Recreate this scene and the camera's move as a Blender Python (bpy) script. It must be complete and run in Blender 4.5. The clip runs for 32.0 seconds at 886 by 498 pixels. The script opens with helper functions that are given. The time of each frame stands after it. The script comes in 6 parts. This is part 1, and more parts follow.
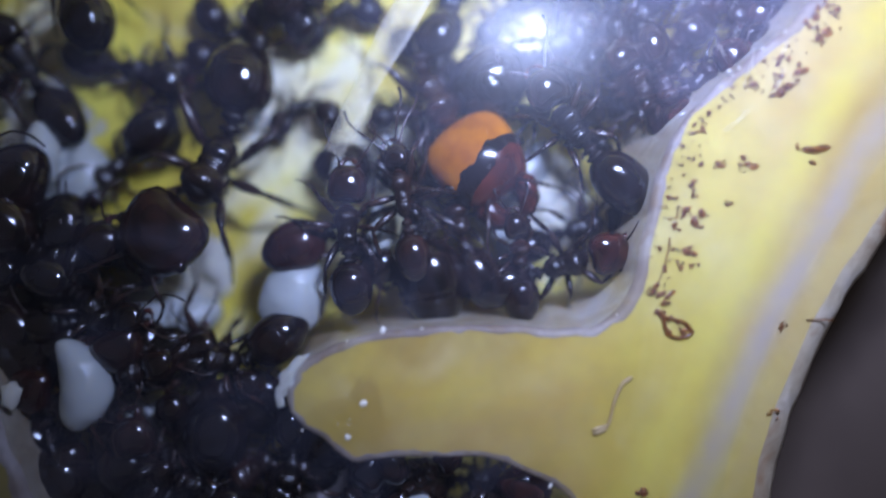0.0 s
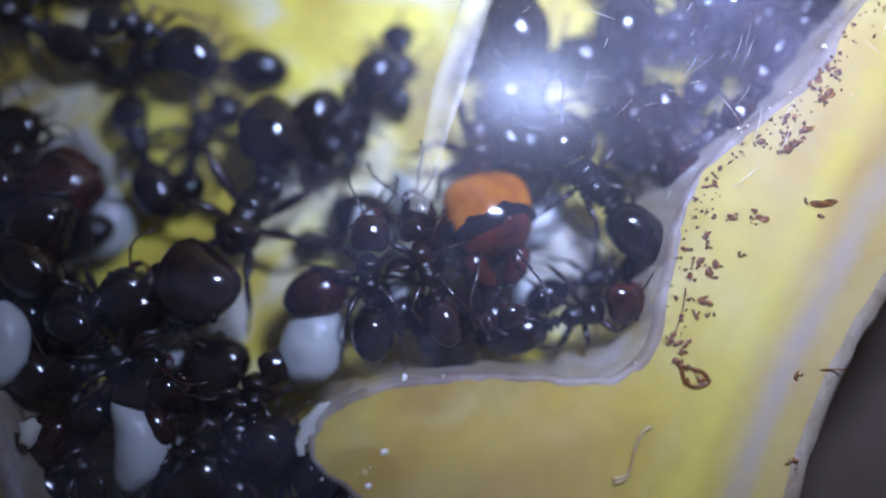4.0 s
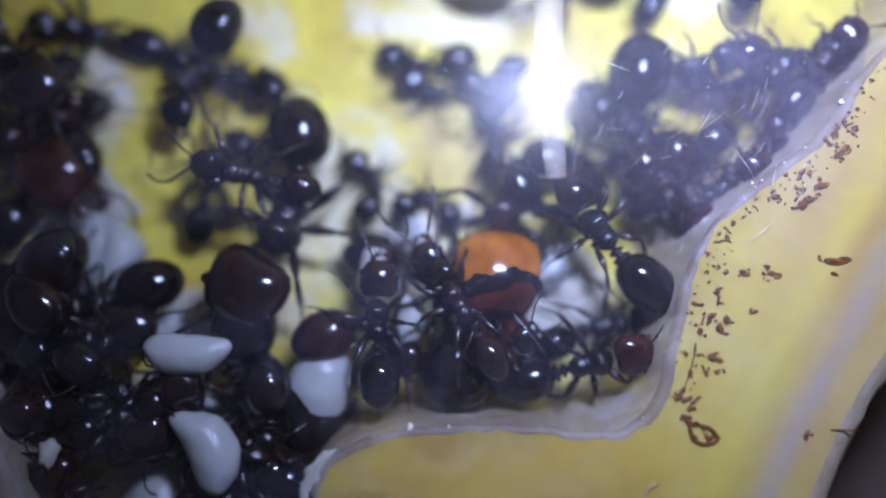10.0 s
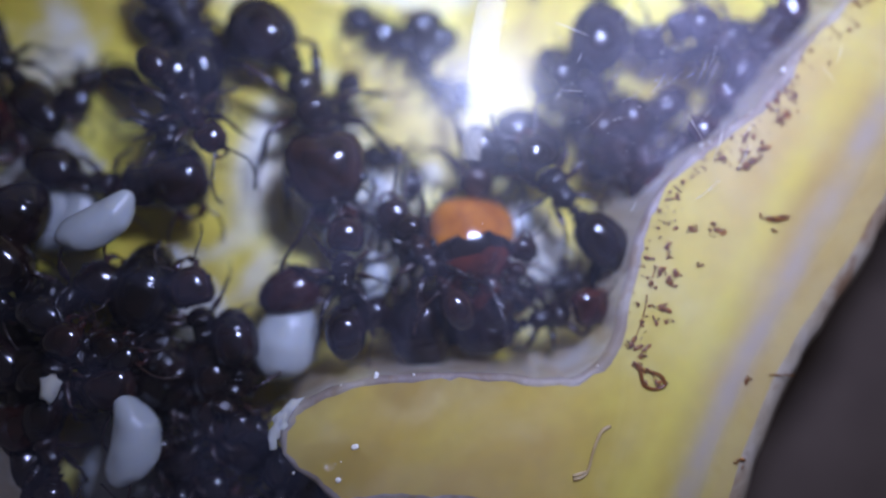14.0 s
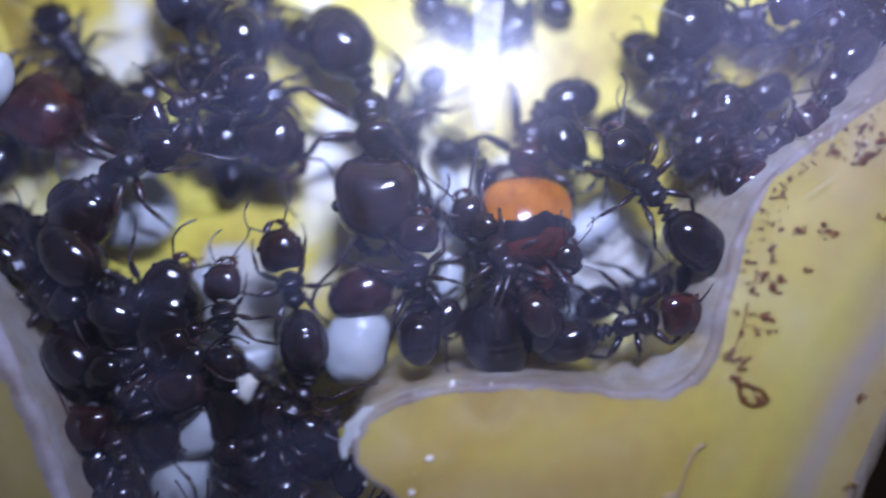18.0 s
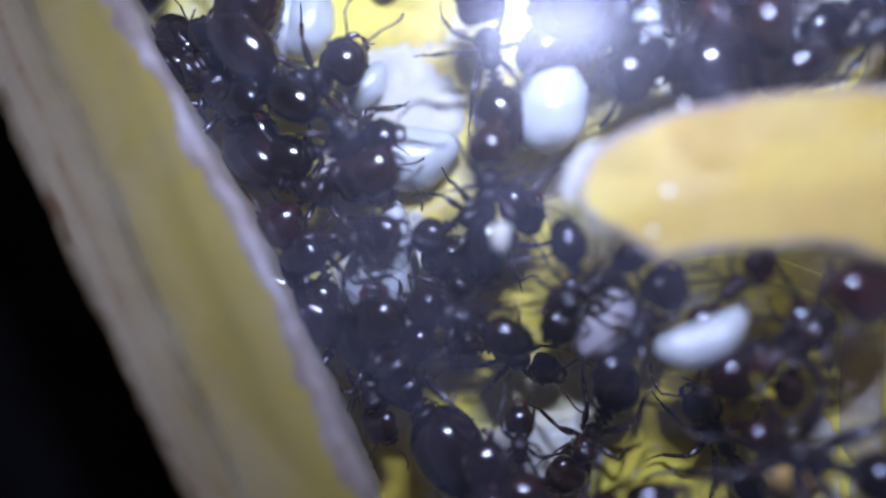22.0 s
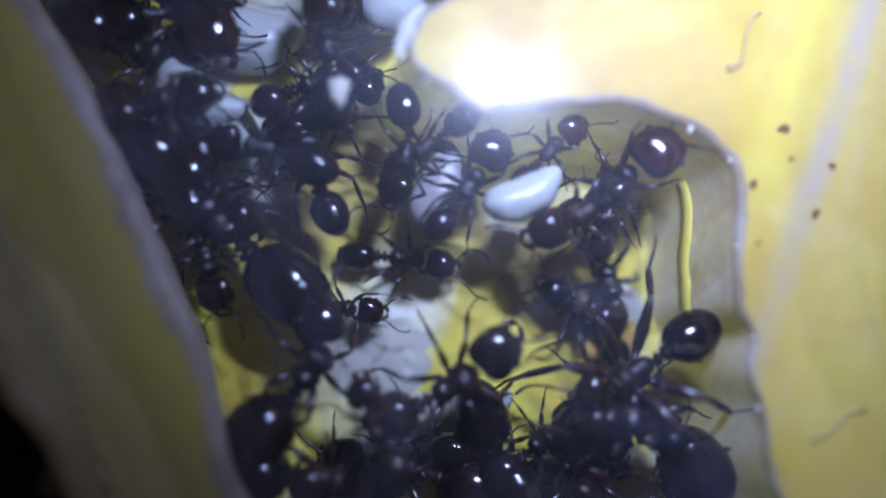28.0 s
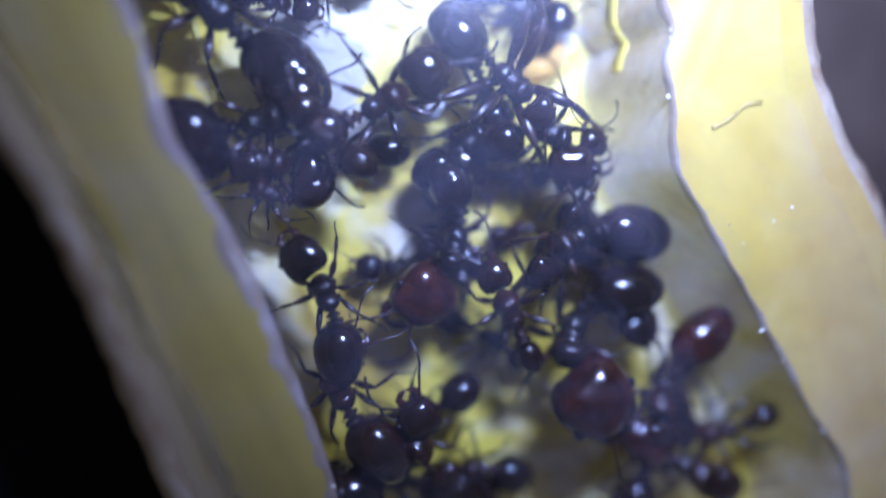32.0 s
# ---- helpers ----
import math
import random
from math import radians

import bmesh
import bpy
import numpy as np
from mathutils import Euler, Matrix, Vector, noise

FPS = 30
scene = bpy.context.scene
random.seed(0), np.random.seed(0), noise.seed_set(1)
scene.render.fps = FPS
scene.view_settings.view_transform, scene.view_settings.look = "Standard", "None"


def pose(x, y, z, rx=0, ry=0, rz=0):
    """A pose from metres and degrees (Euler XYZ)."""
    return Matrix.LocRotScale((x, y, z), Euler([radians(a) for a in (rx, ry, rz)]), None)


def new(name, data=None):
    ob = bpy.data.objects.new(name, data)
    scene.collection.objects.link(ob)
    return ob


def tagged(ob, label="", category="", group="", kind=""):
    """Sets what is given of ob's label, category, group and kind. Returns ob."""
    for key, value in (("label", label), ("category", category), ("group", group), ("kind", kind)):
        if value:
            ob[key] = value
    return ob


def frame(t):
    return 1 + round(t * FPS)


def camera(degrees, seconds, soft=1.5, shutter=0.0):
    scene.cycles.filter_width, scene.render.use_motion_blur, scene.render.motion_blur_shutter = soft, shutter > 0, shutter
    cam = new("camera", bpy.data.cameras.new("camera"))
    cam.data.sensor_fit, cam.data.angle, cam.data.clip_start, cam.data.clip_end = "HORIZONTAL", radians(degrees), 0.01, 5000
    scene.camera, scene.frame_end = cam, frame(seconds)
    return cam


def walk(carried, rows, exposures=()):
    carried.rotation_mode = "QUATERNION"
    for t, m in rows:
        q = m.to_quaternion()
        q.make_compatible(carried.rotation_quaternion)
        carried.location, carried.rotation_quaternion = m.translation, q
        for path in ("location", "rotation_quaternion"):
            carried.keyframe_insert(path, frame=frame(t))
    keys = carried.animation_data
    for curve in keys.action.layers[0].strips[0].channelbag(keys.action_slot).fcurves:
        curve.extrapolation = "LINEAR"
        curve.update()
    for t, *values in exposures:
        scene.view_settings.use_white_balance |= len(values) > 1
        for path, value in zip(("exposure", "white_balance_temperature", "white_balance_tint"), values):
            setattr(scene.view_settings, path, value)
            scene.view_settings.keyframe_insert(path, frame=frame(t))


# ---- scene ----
# All plan numbers below are millimetres; MM turns them into metres.
MM = 0.001

# ---- camera and its way over the nest ----
cam = camera(71.0, 32.0, soft=2.0, shutter=0.8)

cam.data.dof.use_dof = True
cam.data.dof.focus_distance = 21.9 * MM
cam.data.dof.aperture_fstop = 8.6


def at(x, y, z, rx=0, ry=0, rz=0):
    return pose(x * MM, y * MM, z * MM, rx, ry, rz)


PATH = [
    (0, -0.000, -0.002, 20.972, -1.16, -0.57, 0.38),
    (0.5, 0.397, 0.472, 21.020, -0.09, -0.56, 0.11),
    (1, -0.028, 0.299, 21.044, 0.15, -0.68, 0.30),
    (1.5, -0.215, 0.344, 21.076, 0.38, -1.49, 0.36),
    (2, -0.437, 0.285, 20.999, 1.07, -1.76, 0.54),
    (2.5, -0.557, 0.312, 21.477, 1.45, -2.31, 0.83),
    (3, -0.333, 0.415, 21.386, 3.24, -1.19, 0.74),
    (3.5, -0.759, 0.170, 21.427, 3.48, -1.47, 0.66),
    (5.5, -1.381, -0.070, 21.373, 1.59, -0.50, 1.27),
    (6, -1.801, 0.277, 21.207, 2.02, -0.93, 1.16),
    (6.5, -1.175, 0.870, 22.036, 1.84, -1.02, 0.38),
    (7, -1.739, 0.554, 21.815, 0.97, 0.23, 0.85),
    (7.5, -1.333, 0.374, 22.071, 0.74, 0.58, 1.04),
    (8, -1.009, 0.809, 22.224, 1.36, 0.26, 0.87),
    (8.5, -1.398, 1.579, 21.466, 1.91, 0.50, 1.28),
    (9, -1.594, 1.612, 21.131, 2.17, -0.06, 1.54),
    (9.5, -1.453, 1.979, 21.043, 3.13, 0.05, 2.01),
    (10, -1.135, 1.621, 21.454, 3.45, -0.69, 2.15),
    (10.5, -1.155, 1.181, 21.391, 3.15, -1.34, 2.48),
    (11, -1.293, 1.079, 21.497, 2.99, -2.41, 2.35),
    (11.5, -1.174, 1.429, 21.458, 3.49, -2.86, 2.35),
    (12, -1.136, 0.947, 21.908, 3.36, -3.47, 1.97),
    (12.5, -1.216, 1.129, 21.729, 3.13, -3.60, 2.09),
    (13, -1.392, 0.793, 21.603, 2.40, -3.59, 2.30),
    (13.5, -1.212, 0.546, 22.154, 2.35, -3.98, 2.34),
    (15.5, -1.491, 0.157, 22.049, 2.95, -5.03, 1.61),
    (16, -1.311, 0.394, 22.182, 3.60, -5.62, 1.42),
    (16.5, -0.854, 0.116, 23.063, 2.93, -4.00, 1.26),
    (17, -0.440, 0.846, 22.571, 2.71, -1.81, 1.60),
    (17.5, -0.423, 0.927, 20.974, 2.55, 0.62, 1.72),
    (18, -2.349, 0.787, 20.766, 1.38, -0.09, 2.81),
    (18.5, -4.387, -0.632, 20.902, 0.42, -4.74, 2.92),
    (19, -6.508, -2.106, 20.543, -1.23, -8.78, 2.75),
    (19.5, -7.344, -2.007, 19.840, -2.66, -5.43, 2.02),
    (20, -6.941, -3.984, 20.355, -2.10, -0.94, -0.75),
    (20.5, -7.361, -5.948, 19.955, -1.64, 2.64, -4.15),
    (21, -7.057, -7.086, 19.840, -0.92, 4.99, -3.73),
    (21.5, -7.145, -6.986, 18.927, 0.07, 6.08, -3.53),
    (22, -7.190, -7.389, 18.561, 1.03, 6.00, -3.69),
    (22.5, -7.063, -9.346, 18.907, 1.76, 5.38, -3.81),
    (23, -6.622, -11.365, 18.957, 2.84, 4.35, -4.64),
    (23.5, -6.892, -11.936, 18.389, 3.29, 2.09, -4.53),
    (24, -6.143, -12.457, 18.215, 2.85, -1.28, -4.21),
    (24.5, -6.146, -12.820, 18.093, 1.78, 1.02, -4.33),
    (26.5, -6.761, -13.517, 19.279, 5.20, -3.84, -4.15),
    (27, -5.369, -13.307, 18.638, 5.92, -5.10, -3.40),
    (27.5, -5.679, -13.375, 18.784, 5.91, -5.09, -3.49),
    (28, -6.095, -13.382, 18.946, 4.68, -4.87, -3.86),
    (28.5, -6.190, -13.224, 18.887, 3.18, -4.36, -4.46),
    (29, -5.801, -12.997, 18.951, 0.42, -4.84, -4.81),
    (29.5, -6.325, -13.518, 19.467, -3.12, -4.88, -5.57),
    (30, -7.160, -15.434, 19.743, -5.91, -5.85, -4.03),
    (30.5, -7.896, -16.687, 20.891, -5.96, -7.73, -3.84),
    (31, -6.044, -17.623, 20.684, -6.08, -9.84, -3.34),
    (31.5, -6.404, -18.276, 20.326, -6.26, -10.75, -2.46),
    (32, -6.841, -19.502, 19.917, -7.13, -11.33, -2.90)
]
walk(cam, [(t, at(*r)) for t, *r in PATH], [(0, 0.3, 5800, 13), (3, 0.2, 5800, 13), (6, 0.27, 5850, 18), (9, 0.2, 5900, 18), (12, 0.12, 5950, 19), (18, 0.2, 5850, 21), (19, 0.4, 5900, 20), (20, 0.48, 5850, 19), (22, 0.15, 6150, 16), (24, 0.08, 6150, 15), (28, 0.08, 5750, 13), (29, 0.27, 5700, 15), (30, 0.65, 5250, 22), (32, 0.7, 5250, 22)])


# ---- light: a dim room, and the small white lamp carried beside the lens ----
world = bpy.data.worlds.new("world")
scene.world = world
world.use_nodes = True
world.node_tree.nodes["Background"].inputs[0].default_value = (0.94, 0.88, 0.82, 1)
world.node_tree.nodes["Background"].inputs[1].default_value = 0.055
scene.view_settings.exposure = 0.0
LAMP_OFFSET = (12.8, -2.0)  # ahead of the lens, and above it
LAMP_AIM = [(0, 6.0, -14), (2, 7.29, -19), (4, 6.86, -14), (10, 6.42, -11), (16, 6.0, -10), (18, 2.15, 6), (19, 2.4, 1), (20, 2.6, 0), (21.5, 2.3, -3), (22.3, 2.3, -5), (23, 3.4, -8), (24, 4.9, -11), (26.5, 7.0, -19), (29, 6.8, -17), (32, 8.57, -14)]  # seconds, to the side of the lens, turn of its beam
LAMP_GLOW = 1200.0


# ---- materials ----
def shader(name):
    m = bpy.data.materials.new(name)
    m.use_nodes = True
    nt = m.node_tree
    return m, nt, nt.nodes["Principled BSDF"]


def noise_node(nt, scale, detail=4.0, rough=0.55, distort=0.0):
    co = nt.nodes.new("ShaderNodeTexCoord")
    n = nt.nodes.new("ShaderNodeTexNoise")
    n.inputs["Scale"].default_value = scale
    n.inputs["Detail"].default_value = detail
    n.inputs["Roughness"].default_value = rough
    n.inputs["Distortion"].default_value = distort
    nt.links.new(co.outputs["Object"], n.inputs["Vector"])
    return n


def ramp(nt, src, stops):
    r = nt.nodes.new("ShaderNodeValToRGB")
    while len(r.color_ramp.elements) < len(stops):
        r.color_ramp.elements.new(0.5)
    for e, (p, c) in zip(r.color_ramp.elements, stops):
        e.position = p
        e.color = (*c, 1) if len(c) == 3 else c
    nt.links.new(src, r.inputs[0])
    return r


def mix(nt, fac, a, b, mode="MIX"):
    m = nt.nodes.new("ShaderNodeMix")
    m.data_type, m.blend_type = "RGBA", mode
    if isinstance(fac, float):
        m.inputs[0].default_value = fac
    else:
        nt.links.new(fac, m.inputs[0])
    for sock, v in ((m.inputs[6], a), (m.inputs[7], b)):
        if isinstance(v, tuple):
            sock.default_value = (*v, 1)
        else:
            nt.links.new(v, sock)
    return m.outputs[2]


def bump(nt, bsdf, src, strength, dist):
    b = nt.nodes.new("ShaderNodeBump")
    b.inputs["Strength"].default_value = strength
    b.inputs["Distance"].default_value = dist * MM
    nt.links.new(src, b.inputs["Height"])
    nt.links.new(b.outputs[0], bsdf.inputs["Normal"])


def two_tone(name, stops, scale, fine, rough=0.5, bumps=0.1, stops2=None, scale2=None, spec=0.5, sss=0.0):
    """Patchy surface: a broad noise through a colour ramp, fine grain over it, and relief from the grain."""
    m, nt, b = shader(name)
    n1, n2 = noise_node(nt, scale, 5, 0.55, 0.4), noise_node(nt, fine, 6, 0.6)
    col = ramp(nt, n1.outputs[0], stops).outputs[0]
    if stops2:
        r2 = ramp(nt, noise_node(nt, scale2, 5, 0.6, 0.8).outputs[0], [(p, (v, v, v)) for p, v, _ in stops2])
        col = mix(nt, r2.outputs[0], col, stops2[0][2])
    g = ramp(nt, n2.outputs[0], [(0.25, (0.80, 0.80, 0.80)), (0.75, (1.1, 1.1, 1.1))]).outputs[0]
    nt.links.new(mix(nt, 1.0, col, g, "MULTIPLY"), b.inputs["Base Color"])
    b.inputs["Roughness"].default_value = rough
    b.inputs["Specular IOR Level"].default_value = spec
    if sss:
        b.inputs["Subsurface Weight"].default_value = sss
        b.inputs["Subsurface Radius"].default_value = (1.0, 0.8, 0.5)
        b.inputs["Subsurface Scale"].default_value = 0.4 * MM
    bump(nt, b, n2.outputs[0], bumps, 0.05)
    return m


def cuticle(name, dark, light, rough=0.22, sculpt=0.0):
    """Insect shell: dark and shiny, a little paler and browner in patches, finely grained; sculpt wrinkles it lengthwise."""
    m, nt, b = shader(name)
    n1, n2 = noise_node(nt, 3.2, 3), noise_node(nt, 34, 4)
    info = nt.nodes.new("ShaderNodeObjectInfo")
    r = ramp(nt, n1.outputs[0], [(0.35, dark), (0.75, light)]).outputs[0]
    v = ramp(nt, info.outputs["Random"], [(0.0, (0.6, 0.6, 0.6)), (1.0, (1.4, 1.32, 1.3))]).outputs[0]
    nt.links.new(mix(nt, 1.0, r, v, "MULTIPLY"), b.inputs["Base Color"])
    rr = nt.nodes.new("ShaderNodeMapRange")
    rr.inputs["To Min"].default_value, rr.inputs["To Max"].default_value = rough * 0.7, rough * 1.5
    nt.links.new(n1.outputs[0], rr.inputs[0])
    nt.links.new(rr.outputs[0], b.inputs["Roughness"])
    b.inputs["Specular IOR Level"].default_value = 0.6
    if sculpt:
        fold = noise_node(nt, 9.0, 3, 0.6, 0.3)
        squeeze, co = nt.nodes.new("ShaderNodeMapping"), nt.nodes.new("ShaderNodeTexCoord")
        squeeze.inputs["Scale"].default_value = (0.35, 2.6, 1.6)
        nt.links.new(co.outputs["Object"], squeeze.inputs["Vector"])
        nt.links.new(squeeze.outputs[0], fold.inputs["Vector"])
        bump(nt, b, fold.outputs[0], sculpt, 0.06)
    else:
        bump(nt, b, n2.outputs[0], 0.10, 0.01)
    return m


RESIN = two_tone("yellow_resin", [(0.32, (0.372, 0.217, 0.039)), (0.48, (0.528, 0.360, 0.078)), (0.66, (0.621, 0.509, 0.110))], 150, 1500, 0.55, 0.10,
                 [(0.50, 0.0, (0.74, 0.63, 0.36)), (0.74, 0.6, None)], 210, spec=0.3, sss=0.15)
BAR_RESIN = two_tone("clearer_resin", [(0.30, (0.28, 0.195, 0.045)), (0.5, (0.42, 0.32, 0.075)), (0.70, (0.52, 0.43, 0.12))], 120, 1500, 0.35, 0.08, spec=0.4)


def layered(mat, axis, lo, hi, stops, strength=0.72):
    """Lay bands of tint over a material, running across the given direction from lo to hi (mm), with wavering borders."""
    nt = mat.node_tree
    b = nt.nodes["Principled BSDF"]
    co, dot, wav = nt.nodes.new("ShaderNodeTexCoord"), nt.nodes.new("ShaderNodeVectorMath"), nt.nodes.new("ShaderNodeMath")
    dot.operation, dot.inputs[1].default_value = "DOT_PRODUCT", axis
    wav.operation, wav.inputs[1].default_value = "MULTIPLY_ADD", 1.2 * MM
    n = noise_node(nt, 130, 4, 0.6)
    nt.links.new(co.outputs["Object"], dot.inputs[0])
    nt.links.new(n.outputs[0], wav.inputs[0])
    nt.links.new(dot.outputs["Value"], wav.inputs[2])
    mr = nt.nodes.new("ShaderNodeMapRange")
    mr.inputs["From Min"].default_value, mr.inputs["From Max"].default_value = (lo + 0.6) * MM, (hi + 0.6) * MM
    nt.links.new(wav.outputs[0], mr.inputs[0])
    old = b.inputs["Base Color"].links[0].from_socket
    nt.links.new(mix(nt, strength, old, ramp(nt, mr.outputs[0], stops).outputs[0]), b.inputs["Base Color"])


layered(RESIN, (1, 0, 0), -5.5, 12.0, [(0.0, (0.528, 0.412, 0.078)), (0.3, (0.466, 0.307, 0.065)), (0.56, (0.497, 0.337, 0.071)), (0.70, (0.621, 0.517, 0.090)), (0.84, (0.605, 0.494, 0.110)), (1.0, (0.574, 0.434, 0.168))], 0.56)
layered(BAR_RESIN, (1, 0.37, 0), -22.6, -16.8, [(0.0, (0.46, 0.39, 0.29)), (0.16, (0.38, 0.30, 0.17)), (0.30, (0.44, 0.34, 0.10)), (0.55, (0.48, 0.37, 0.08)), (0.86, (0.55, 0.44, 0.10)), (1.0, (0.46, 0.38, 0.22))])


def seam(mat, axis, middle, width, colour, strength):
    """A streak inside the resin, running across the given direction at a distance (mm), broken and wavering."""
    nt = mat.node_tree
    b = nt.nodes["Principled BSDF"]
    co, dot, wav, off, side, fade, fac = (nt.nodes.new("ShaderNode" + k) for k in ("TexCoord", "VectorMath", "Math", "Math", "Math", "MapRange", "Math"))
    dot.operation, dot.inputs[1].default_value = "DOT_PRODUCT", axis
    wav.operation, wav.inputs[1].default_value = "MULTIPLY_ADD", 1.4 * MM
    off.operation, off.inputs[1].default_value = "SUBTRACT", (middle + 0.7) * MM
    side.operation, fac.operation = "ABSOLUTE", "MULTIPLY"
    fade.interpolation_type = "SMOOTHSTEP"
    for k, v in zip(("From Min", "From Max", "To Min", "To Max"), (0.0, width * MM, strength, 0.0)):
        fade.inputs[k].default_value = v
    patch = ramp(nt, noise_node(nt, 260, 4, 0.6).outputs[0], [(0.36, (0.25, 0.25, 0.25)), (0.6, (1, 1, 1))])
    nt.links.new(co.outputs["Object"], dot.inputs[0])
    nt.links.new(noise_node(nt, 110, 3, 0.5).outputs[0], wav.inputs[0])
    nt.links.new(dot.outputs["Value"], wav.inputs[2])
    for a, c in ((wav, off), (off, side), (side, fade), (fade, fac)):
        nt.links.new(a.outputs[0], c.inputs[0])
    nt.links.new(patch.outputs[0], fac.inputs[1])
    old = b.inputs["Base Color"].links[0].from_socket
    nt.links.new(mix(nt, fac.outputs[0], old, colour), b.inputs["Base Color"])


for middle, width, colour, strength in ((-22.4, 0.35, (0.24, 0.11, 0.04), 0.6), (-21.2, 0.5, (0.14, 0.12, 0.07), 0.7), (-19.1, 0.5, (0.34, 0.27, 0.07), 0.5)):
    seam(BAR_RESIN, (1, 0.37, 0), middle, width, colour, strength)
for middle, width, colour, strength in ((11.7, 0.9, (0.46, 0.38, 0.30), 0.8), (12.9, 0.5, (0.58, 0.44, 0.16), 0.6), (9.9, 1.1, (0.66, 0.56, 0.10), 0.6)):
    seam(RESIN, (0.896, -0.444, 0), middle, width, colour, strength)
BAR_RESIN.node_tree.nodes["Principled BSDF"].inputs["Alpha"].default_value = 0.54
RESIN.node_tree.nodes["Principled BSDF"].inputs["Alpha"].default_value = 0.70
RIM = two_tone("pale_cut_rim", [(0.25, (0.20, 0.14, 0.095)), (0.48, (0.30, 0.235, 0.185)), (0.72, (0.46, 0.41, 0.38))], 520, 3500, 0.45, 1.0,
               [(0.54, 0.0, (0.26, 0.17, 0.08)), (0.66, 0.6, None)], 800, spec=0.4)
RIM.node_tree.nodes["Principled BSDF"].inputs["Alpha"].default_value = 0.7
WALL = two_tone("chamber_wall", [(0.3, (0.55, 0.42, 0.25)), (0.55, (0.76, 0.66, 0.50)), (0.75, (0.88, 0.83, 0.75))], 420, 2500, 0.3, 0.5,
                [(0.50, 0.0, (0.44, 0.33, 0.20)), (0.68, 0.75, None)], 330, sss=0.4)
FLOOR = two_tone("chamber_floor", [(0.34, (0.44, 0.32, 0.04)), (0.48, (0.68, 0.55, 0.06)), (0.64, (0.84, 0.74, 0.10))], 170, 2000, 0.5, 0.2,
                 [(0.50, 0.0, (0.80, 0.80, 0.74)), (0.68, 0.9, None)], 140, sss=0.4)
WALL.node_tree.nodes["Principled BSDF"].inputs["Alpha"].default_value = 0.48
FLOOR_LINE = two_tone("yellow_foot_line", [(0.3, (0.60, 0.48, 0.06)), (0.7, (0.80, 0.70, 0.12))], 400, 2500, 0.5, 0.2, sss=0.3)
EDGE = two_tone("stained_outer_edge", [(0.3, (0.30, 0.22, 0.13)), (0.55, (0.44, 0.36, 0.24)), (0.8, (0.58, 0.51, 0.41))], 420, 2500, 0.45, 0.5,
                [(0.52, 0.0, (0.20, 0.09, 0.03)), (0.66, 0.75, None)], 520)
TABLE = two_tone("dark_table", [(0.3, (0.060, 0.040, 0.028)), (0.7, (0.12, 0.085, 0.060))], 200, 1800, 0.7, 0.3)
UNLIT_SHEET = two_tone("unlit_ground_sheet", [(0.3, (0.004, 0.004, 0.005)), (0.7, (0.008, 0.008, 0.010))], 400, 5000, 0.9, 0.3, spec=0.1)
BLACK = cuticle("black_cuticle", (0.0026, 0.0016, 0.0015), (0.014, 0.0062, 0.0046), 0.12)
BROWN = cuticle("brown_cuticle", (0.0056, 0.0024, 0.0016), (0.024, 0.0088, 0.0054), 0.13)
FACE_RED = cuticle("face_red_cuticle", (0.028, 0.0060, 0.0030), (0.085, 0.016, 0.007), 0.15, 0.25)
RED = cuticle("red_cuticle", (0.015, 0.0040, 0.0026), (0.055, 0.014, 0.008), 0.15)
ORANGE = cuticle("orange_cuticle", (0.20, 0.060, 0.001), (0.34, 0.122, 0.003), 0.16, 0.06)
ORANGE.node_tree.nodes["Principled BSDF"].inputs["Specular IOR Level"].default_value = 0.45
BLACK_RIDGED = cuticle("ridged_black_cuticle", (0.0030, 0.0019, 0.0017), (0.016, 0.0075, 0.0056), 0.22, 0.55)
BROWN_RIDGED = cuticle("ridged_brown_cuticle", (0.0085, 0.0030, 0.0018), (0.036, 0.0120, 0.0068), 0.22, 0.55)
LIMB = cuticle("limb_cuticle", (0.008, 0.0042, 0.0030), (0.034, 0.015, 0.009), 0.25)
LARVA = two_tone("larva_skin", [(0.3, (0.36, 0.375, 0.35)), (0.7, (0.50, 0.515, 0.485))], 500, 3000, 0.2, 0.15, sss=0.5)
GREY_LARVA = two_tone("grey_larva_skin", [(0.3, (0.27, 0.24, 0.24)), (0.7, (0.38, 0.35, 0.35))], 500, 3000, 0.3, 0.15, sss=0.5)
COTTON = two_tone("white_brood", [(0.3, (0.60, 0.56, 0.40)), (0.7, (0.78, 0.76, 0.68))], 900, 2600, 0.5, 0.8, sss=0.4)
CRUMB = two_tone("brown_crumb", [(0.34, (0.045, 0.010, 0.002)), (0.5, (0.16, 0.052, 0.008)), (0.68, (0.42, 0.18, 0.03))], 2.4, 9, 0.3, 0.6, sss=0.2)
FIBRE = two_tone("tan_fibre", [(0.3, (0.30, 0.20, 0.07)), (0.7, (0.45, 0.33, 0.15))], 2500, 6000, 0.5, 0.5)
SHARD = two_tone("amber_splinter", [(0.3, (0.42, 0.32, 0.07)), (0.7, (0.60, 0.52, 0.22))], 2500, 6000, 0.15, 0.2)
SHARD.node_tree.nodes["Principled BSDF"].inputs["Alpha"].default_value = 0.55
FOOD = two_tone("orange_food", [(0.3, (0.70, 0.38, 0.05)), (0.7, (0.80, 0.52, 0.12))], 900, 4000, 0.5, 0.6)
PALE = two_tone("pale_bubble", [(0.3, (0.75, 0.70, 0.55)), (0.7, (0.85, 0.82, 0.75))], 2500, 6000, 0.3, 0.2)
